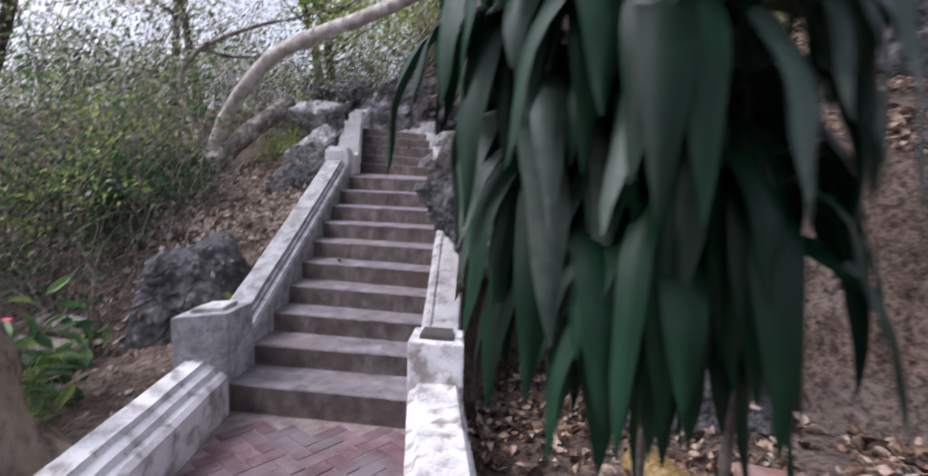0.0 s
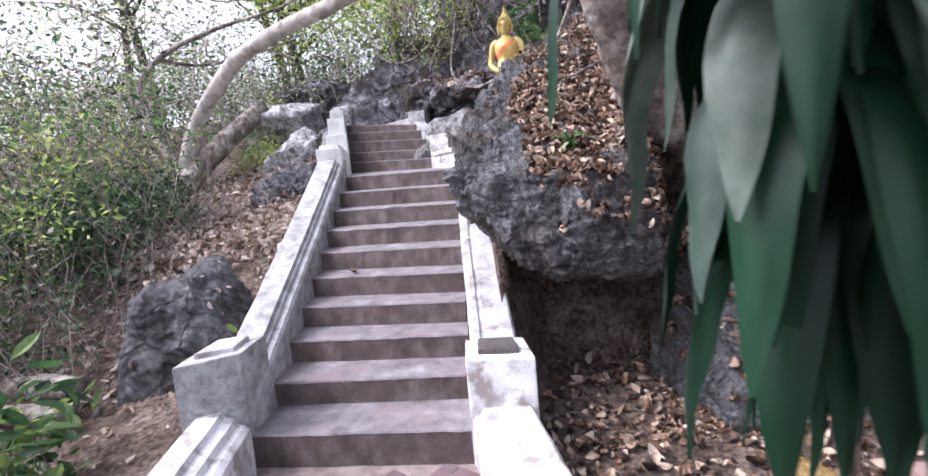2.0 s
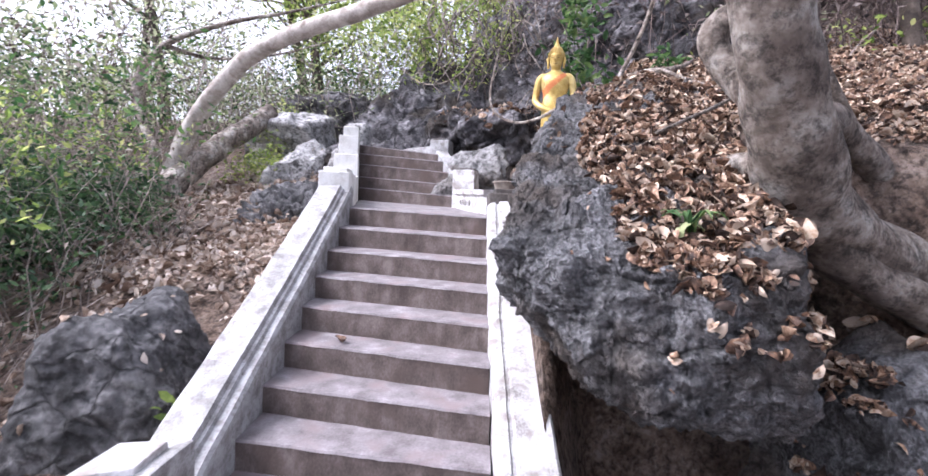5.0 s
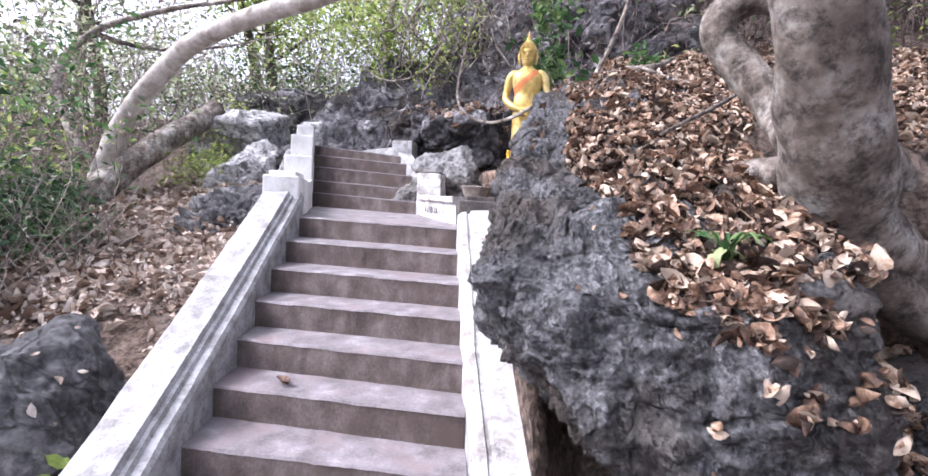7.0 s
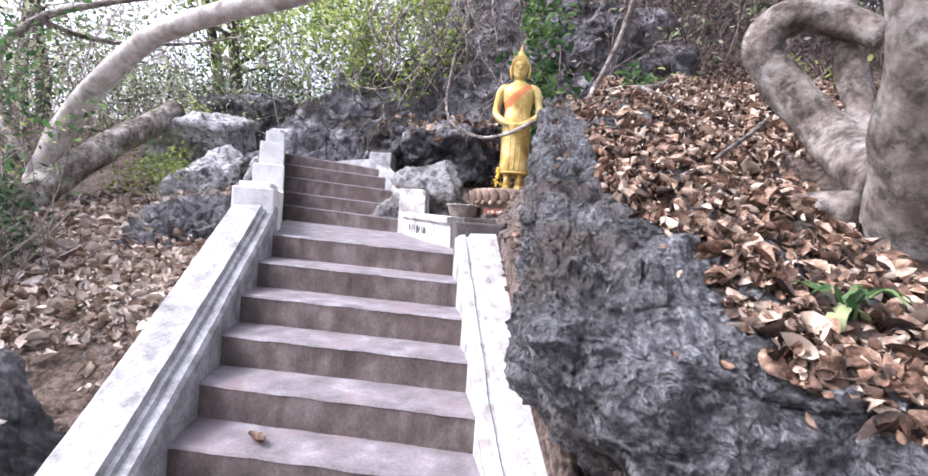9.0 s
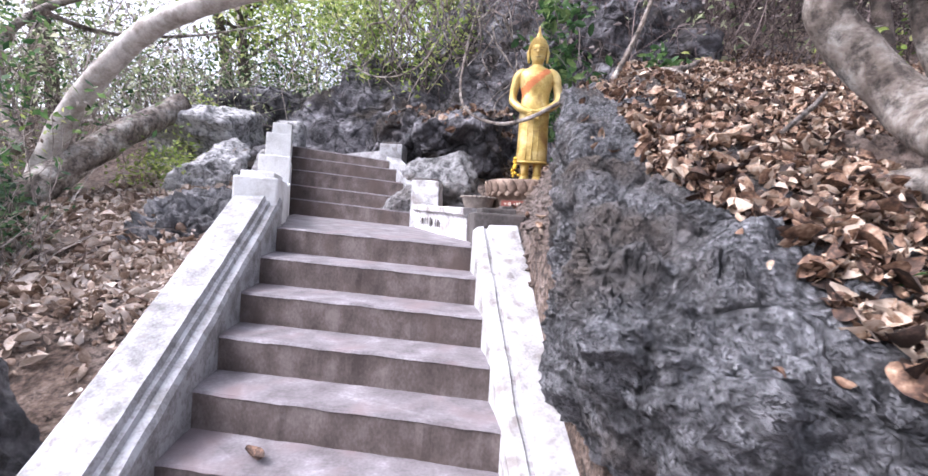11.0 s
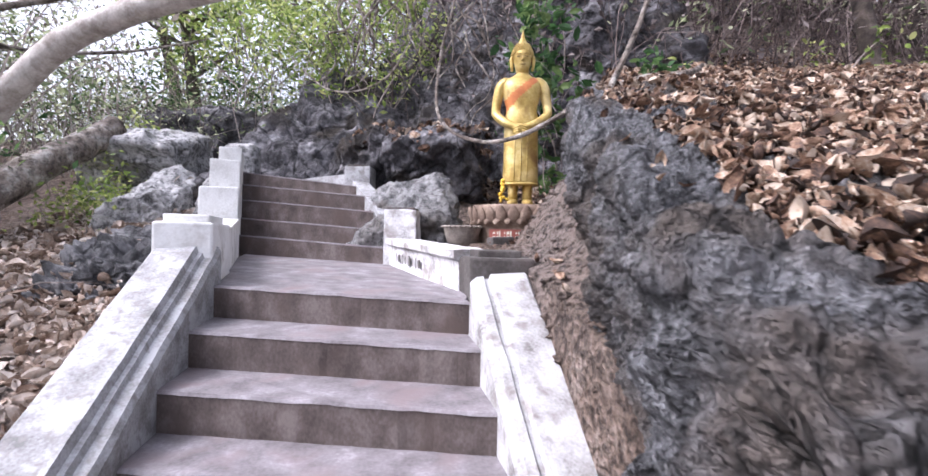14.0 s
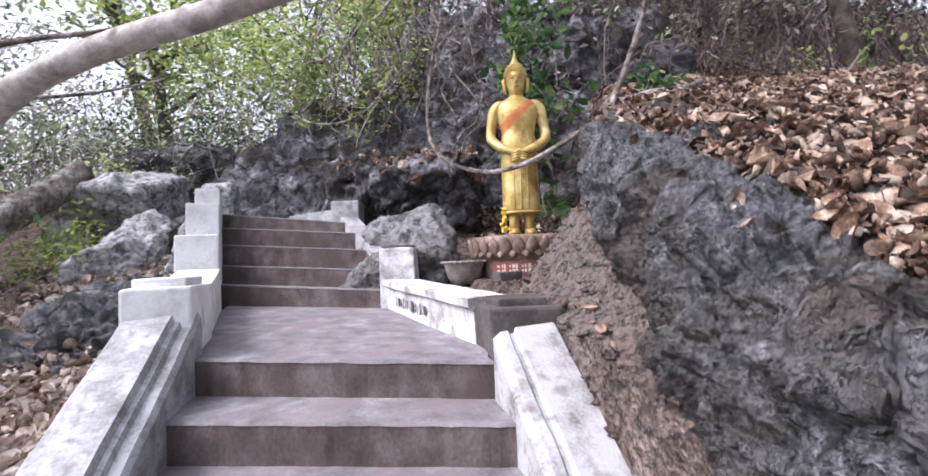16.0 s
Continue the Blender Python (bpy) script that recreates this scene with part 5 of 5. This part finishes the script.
shrub("bright green low shrub by the sawn trunk", scatter(6, 16, -2.9, -2.2, 3.4, 4.3), 0.6, 0.4, YELLOWGREEN, 0.08, 14, 26)
shrub("yellow-green sprig behind the sawn trunk end", [(-2.95, 4.9, 1.5), (-2.85, 4.95, 1.5), (-2.8, 5.0, 1.55)], 0.6, 0.3, YELLOWGREEN, 0.09, 14, 27)
shrub("tall dry scrub with sparse dusty leaves paled for haze", scatter(7, 170, -11, -3.8, 3.0, 9.0), 3.6, 0.28, HAZED_DUSTY, 0.15, 7, 28, radius=0.01, jitter=0.2)
shrub("green understorey scrub behind the rocks", scatter(8, 90, -4.6, -0.6, 7.5, 10.5, 0.1), 2.2, 0.35, GREEN, 0.11, 8, 29, radius=0.01, jitter=0.2)
shrub("sunlit yellow-green leafy branches above the rock face", scatter(9, 190, -1.8, 1.5, 5.6, 8.2, 1.0, 1.0), 2.6, 0.5, YELLOWGREEN, 0.12, 10, 30, radius=0.01, jitter=0.18)
shrub("tangle of bare hanging stems over the cliff", scatter(10, 280, 0.4, 6.5, 3.8, 6.5, 1.6, 1.8), 2.4, 0.6, BROWN_LEAF, 0.08, 3, 31, SHADED_TWIG, radius=0.008, bend=0.9)
shrub("leafy creeper hanging beside the statue", [(2.45 + 0.1 * math.sin(i * 2.1), 2.05 + 0.1 * math.cos(i * 1.7), 0.55 + 0.11 * i) for i in range(16)], 0.6, 0.25, GREEN, 0.13, 5, 32, jitter=0.09, long=3, name="creeper")
shrub("tall leafy creeper climbing the rock behind the statue", [(2.3 + 0.08 * math.sin(i * 2.1), 2.3 + 0.05 * math.cos(i * 1.7), 1.5 + 0.13 * i) for i in range(14)], 0.45, 0.25, GREEN, 0.14, 6, 52, jitter=0.08, long=3, name="creeper")
shrub("withered brown scrub along the top of the leafy slope", scatter(11, 420, 2.8, 11.0, 3.4, 7.5), 3.0, 0.45, BROWN_LEAF, 0.12, 8, 33, SHADED_TWIG, radius=0.009, jitter=0.18)
shrub("dusty green sprays, paled for haze, among withered scrub", scatter(23, 110, 3.6, 11.5, 3.6, 7.5), 2.8, 0.4, HAZED_DUSTY, 0.14, 8, 53, SHADED_TWIG, radius=0.009, jitter=0.18)
shrub("bare reddish-brown brush on the slope's crest", scatter(12, 600, 2.6, 11.0, 2.9, 6.5), 2.4, 0.6, HAZED_DUSTY, 0.07, 0, 34, SHADED_TWIG, radius=0.007, bend=0.9)
shrub("green saplings standing in leaf litter", scatter(13, 10, 4.4, 8.5, 1.6, 3.2), 0.9, 0.25, YELLOWGREEN, 0.1, 4, 35, long=3)
shrub("small broad-leaved green plants by the dead branch", scatter(14, 6, 2.8, 3.5, 1.3, 1.9), 0.22, 0.5, GREEN, 0.11, 4, 36, long=3, jitter=0.07)
shrub("small green sprout at the foot of the black rock", [(-0.62, -1.75, -1.45), (-0.6, -1.7, -1.4)], 0.22, 0.4, YELLOWGREEN, 0.1, 3, 38, jitter=0.05, long=3, name="seedling")
shrub("broad-leaved green plant growing by the stump", scatter(15, 9, -2.0, -1.2, -3.3, -2.6), 0.75, 0.35, GREEN, 0.2, 4, 39, jitter=0.1, long=3, slim=0.32)
shrub("ferny green plant behind the stump", scatter(16, 9, -2.3, -1.4, -3.7, -3.0), 1.25, 0.3, YELLOWGREEN, 0.11, 6, 40, jitter=0.1, long=3)
shrub("green sprig at the stump's base", [(-0.75, -4.35, -1.5), (-0.7, -4.4, -1.55)], 0.2, 0.4, YELLOWGREEN, 0.1, 4, 41, jitter=0.06, long=3, name="seedling")
fl = thing("flower", "single pink flower on a thin stem", "flower", (-1.72, -2.75, -1.2))
part("bloom", lathe("bloom", [(0.005, 0.0), (0.03, 0.015), (0.045, 0.04), (0.03, 0.045), (0.004, 0.03)], PINK, 10), fl)
part("stem", limb("stem", [(0, 0, -0.55, 0.006), (0.02, 0, -0.25, 0.005), (0, 0, 0.01, 0.004)], GREEN, 6, 0), fl)


def crown_tree(label, base, height, trunk_r, crowns, leaf_mat, leaf, count, seed, bark=DARK_BARK):
    """A trunk that forks into limbs, with leaves gathered in uneven clumps along the twigs."""
    rng = np.random.default_rng(seed)
    ob = thing("tree", label, "tree", group="woodland trees")
    x, y = base
    z = ground_z(x, y) - 0.2
    lean = rng.normal(0, 0.12, 2)
    part("trunk", limb("trunk", [(x, y, z, trunk_r), (x + lean[0] * height * 0.3, y + lean[1] * height * 0.3, z + height * 0.3, trunk_r * 0.8), (x + lean[0] * height, y + lean[1] * height, z + height * 0.75, trunk_r * 0.4)], bark, 10, 0.15, 3), ob)
    spots = []
    for _ in range(crowns):
        h = rng.uniform(0.3, 0.75)
        spots.append((x + lean[0] * height * h, y + lean[1] * height * h, z + height * h))
    V, F, tips = twiggy("branchwork", rng, spots, height * 0.42, 0.9, trunk_r * 0.28, 0.8, 8)
    tagged(part("branchwork", mesh("branchwork", V, F, bark), ob), kind="stuff")
    T = np.array(tips)
    idx = rng.integers(0, len(T), count)
    C = T[idx] + rng.normal(0, height * 0.045, (count, 3))
    V, F = blades(C, np.tile([0, 0, 1.0], (count, 1)), rng.uniform(0.5, 1.3, count) * leaf, rng, 0.5, 0.25, None, 0.7)
    tagged(part("crown", np_mesh("crown", V, F, leaf_mat), ob), kind="stuff")
    return ob


for i, (x, y, h, m, n) in enumerate(((-7.5, 9.0, 7.0, HAZED_DUSTY, 1100), (-4.6, 12.0, 8.0, HAZED_DUSTY, 1300), (-1.4, 13.0, 9.0, YELLOWGREEN, 3600), (1.6, 9.5, 7.5, YELLOWGREEN, 3800), (3.6, 8.0, 6.5, HAZED_DUSTY, 3600),
                                   (6.2, 7.5, 7.0, GREEN, 3800), (8.8, 6.5, 7.0, HAZED_DUSTY, 3600), (11.5, 5.0, 7.5, GREEN, 3800), (12.5, 0.5, 8.0, GREEN, 3800), (-9.5, 4.0, 6.0, HAZED_DUSTY, 1000),
                                   (-11.0, 13.0, 9.0, HAZED_DUSTY, 1000), (5.0, 13.0, 9.5, HAZED_DUSTY, 3800), (-9.0, -2.0, 6.0, GREEN, 3200), (10.0, 11.0, 10.0, GREEN, 3800), (-3.4, 9.5, 5.5, YELLOWGREEN, 1600), (0.6, 16.0, 11.0, HAZED_DUSTY, 2000))):
    crown_tree("woodland tree with sparse dusty foliage paled for haze" if m is HAZED_DUSTY else "woodland tree with thin green foliage", (x, y), h, 0.16 + 0.01 * (i % 4), 16, m, 0.2, int(n * (1.0 if x < 5 else 1.3)), 100 + i)


shrub("distant mixed scrub closing the view", scatter(18, 220, -16, -2.5, 9.0, 16.0), 2.4, 0.35, HAZED_DUSTY, 0.16, 7, 43, radius=0.012, jitter=0.3)
shrub("distant green scrub on the far bank", scatter(19, 160, -18, -8, -6.0, 9.0), 3.0, 0.35, GREEN, 0.18, 9, 44, radius=0.012, jitter=0.3)
# Unseen crown above the trunk, added to shade the slab and boulder side.
crown_rng = np.random.default_rng(88)
V, F, tips = twiggy("branchwork", crown_rng, [(2.2 + 0.11 * i, -2.85, 3.0 + 0.2 * i) for i in range(13) for _ in range(2)], 2.3, 1.0, 0.04, 0.7, 7)
tagged(part("branchwork", mesh("branchwork", V, F, BARK), tree), kind="stuff")
spots = np.repeat(np.array([q for q in tips if q[0] > 1.7]), 40, 0)
spots = spots + crown_rng.normal(0, 0.22, spots.shape)
V, F = blades(spots, np.tile([0, 0, 1.0], (len(spots), 1)), crown_rng.uniform(0.08, 0.2, len(spots)), crown_rng, 0.5, 0.25, None, 0.7)
tagged(part("crown", np_mesh("crown", V, F, GREEN), tree), kind="stuff")

# ---- hanging strap-leaved plant beside the path ----
def strap_leaf(origin, az, length, width, rise, seed, droop=0.42):
    r = random.Random(seed)
    d = Vector((math.cos(az), math.sin(az), rise)).normalized()
    p = Vector(origin)
    side = Vector((-math.sin(az), math.cos(az), 0)) + Vector((0, 0, r.uniform(-0.35, 0.35)))
    side.normalize()
    V, F = [], []
    n = 12
    for i in range(n + 1):
        u = i / n
        w = width * math.sin(math.pi * min(1.0, 0.14 + u * 0.86)) ** 0.8
        if u > 0.97:
            w = width * 0.05
        up = side.cross(d).normalized()
        for k in (-1, -0.5, 0, 0.5, 1):
            V.append(p + side * w * 0.5 * k + up * (abs(k) * w * 0.16 + 0.006 * math.sin(u * 15 + seed) * abs(k)))
        p = p + d * length / n
        d = (d + Vector((0, 0, -1)) * (droop + 0.3 * u)).normalized()
    for i in range(n):
        for k in range(4):
            a = i * 5 + k
            F.append((a, a + 1, a + 6, a + 5))
    return V, F


dracaena = thing("strap_leaved_plant", "tall plant with long drooping dark green strap leaves", "plant")
for i, pts in enumerate(([(2.42, -4.1, -1.9, 0.026), (2.44, -4.1, -1.2, 0.024), (2.44, -4.2, -0.5, 0.024), (2.3, -4.42, 0.15, 0.025), (2.2, -4.5, 0.6, 0.02)],
                         [(2.85, -3.95, -1.9, 0.026), (2.8, -4.05, -1.0, 0.024), (2.68, -4.3, -0.2, 0.025), (2.6, -4.5, 0.35, 0.02)])):
    part("stem", limb("stem", pts, DARK_BARK, 10, 0.12, 10), dracaena)
rs = random.Random(9)
hubs = [(2.08, -4.61, 0.5), (2.28, -4.71, 0.3), (2.2, -4.46, 0.05), (2.45, -4.71, 0.25), (2.4, -4.86, 0.6), (2.42, -4.51, -0.05), (2.13, -4.56, 0.8), (2.45, -4.46, -0.2), (2.48, -4.71, 0.0), (1.98, -4.56, 0.25), (2.33, -4.61, -0.25), (2.45, -4.3, -0.3), (2.05, -4.5, 0.05), (2.3, -4.4, -0.15), (2.25, -4.35, -0.25), (2.15, -4.5, -0.1), (2.4, -4.55, -0.15), (2.45, -4.3, -0.25)]
for i in range(370):
    h = Vector(hubs[i % len(hubs)]) + Vector((-0.1, -0.22, 0))
    az = rs.uniform(0, 2 * math.pi)
    v, f = strap_leaf((h[0] + rs.uniform(-0.08, 0.08), h[1] + rs.uniform(-0.08, 0.08), h[2] + rs.uniform(-0.15, 0.15)), az, rs.uniform(0.42, 0.76), rs.uniform(0.06, 0.125), rs.uniform(-0.2, 1.0), i, rs.uniform(0.25, 0.55))
    part("leaf", mesh("leaf", v, f, STRAP_PALE if i % 9 == 3 else STRAP, True), dracaena)
seedling = thing("seedling", "small seedling with upright green and drooping pale leaves on the boulder", "plant", (1.99, -2.53, on_land(1.99, -2.53) + 0.02))
for i in range(15):
    pale = i % 3 == 0
    v, f = strap_leaf((rs.uniform(-0.015, 0.015), rs.uniform(-0.015, 0.015), 0.005 if not pale else 0.04), i * 2.4, 0.19 if not pale else 0.17, 0.016 if not pale else 0.045, 2.6 if not pale else 0.6, 300 + i, 0.12 if not pale else 0.4)
    part("leaf", mesh("leaf", v, f, PALE_GREEN if pale else GREEN, True), seedling)

# ---- edge of a shrine floor with a scaled serpent body and marigolds ----
solo("shrine_floor", prism("shrine_floor", [(2.8, -4.62, -1.9), (4.6, -5.6, -1.9), (5.2, -4.2, -1.9), (3.1, -3.5, -1.9)], [(2.8, -4.62, -1.5), (4.6, -5.6, -1.5), (5.2, -4.2, -1.5), (3.1, -3.5, -1.5)], REDFLOOR, 0.02, 0.008, 2),
     "low red cement platform beside the path", "platform", kind="structure")
naga = thing("serpent_balustrade", "ochre scaled serpent body edging a red platform", "balustrade")
nline = spline([(2.6, -3.6, -1.5, 0.08), (2.74, -4.05, -1.47, 0.085), (2.82, -4.5, -1.46, 0.09), (3.1, -4.95, -1.47, 0.09), (3.6, -5.3, -1.47, 0.09)], 10)
v, f = tube_data([q[:3] for q in nline], [q[3] for q in nline], 14)
part("body", mesh("body", v, f, OCHRE, True), naga)
scale_me = lathe("scale", [(0.002, -0.01), (0.03, -0.004), (0.034, 0.002), (0.02, 0.012), (0.002, 0.015)], OCHRE, 8)
for i, q in enumerate(nline):
    d = Vector(nline[min(i + 1, len(nline) - 1)][:3]) - Vector(nline[max(i - 1, 0)][:3])
    side = d.cross(Vector((0, 0, 1))).normalized()
    for k in range(7):
        a = math.pi * (k + 0.5 * (i % 2)) / 6.5
        nrm = side * math.cos(a) + Vector((0, 0, 1)) * math.sin(a)
        o = part("scale", scale_me, naga)
        o.matrix_local = Matrix.Translation(Vector(q[:3]) + nrm * 0.088) @ nrm.to_track_quat("Z", "Y").to_matrix().to_4x4()
mari = thing("marigolds", "bunch of orange marigold flowers on the platform", "flowers", (3.3, -4.8, -1.5))
mf = lathe("flower", [(0.006, -0.02), (0.028, -0.012), (0.034, 0.0), (0.026, 0.016), (0.008, 0.022)], ORANGE, 10)
for i in range(22):
    o = part("flower", mf, mari)
    o.location = (rs.gauss(0, 0.09), rs.gauss(0, 0.09), 0.03 + 0.4 * rs.random())

# ---- herringbone brick path, nearest bricks as pieces ----
path = thing("path", "worn red brick path laid in herringbone", "path", kind="structure")
part("bed", prism("bed", [(-0.05, -2.75, FLOOR - 0.2), (0.46, -6.4, FLOOR - 0.2), (1.8, -6.4, FLOOR - 0.2), (1.3, -2.8, FLOOR - 0.2)],
                  [(-0.05, -2.75, FLOOR - 0.006), (0.46, -6.4, FLOOR - 0.006), (1.8, -6.4, FLOOR - 0.006), (1.3, -2.8, FLOOR - 0.006)], MORTAR, 0, 0), path)
bl, bw = 0.21, 0.1
brick_me = box("brick", -bl / 2, bl / 2, -bw / 2, bw / 2, -0.045, 0.0, BRICK, 0.006, 0.0)
rb = random.Random(21)
turn = Matrix.Rotation(radians(52), 4, "Z")
unit = bw + 0.008
spots = []
for i in range(-40, 40):
    for j in range(-40, 40):
        if (i - j) % 4 == 0:
            spots.append((i + 1.0, j + 0.5, 0))
        elif (i - j) % 4 == 3:
            spots.append((i + 0.5, j + 1.0, 90))
for gx, gy, r in spots:
    p = turn @ Vector((gx * unit, gy * unit, 0)) + Vector((0.9, -4.2, 0))
    lo, hi = 0.01 - 0.14 * (p.y + 2.85), 1.3 - 0.16 * (p.y + 2.9)
    if -6.3 < p.y < -2.98 and lo + 0.05 < p.x < hi - 0.03:
        o = part("brick", brick_me, path)
        o.matrix_local = pose(p.x, p.y, FLOOR + rb.uniform(-0.003, 0.003), rb.uniform(-0.6, 0.6), rb.uniform(-0.6, 0.6), 52 + r)
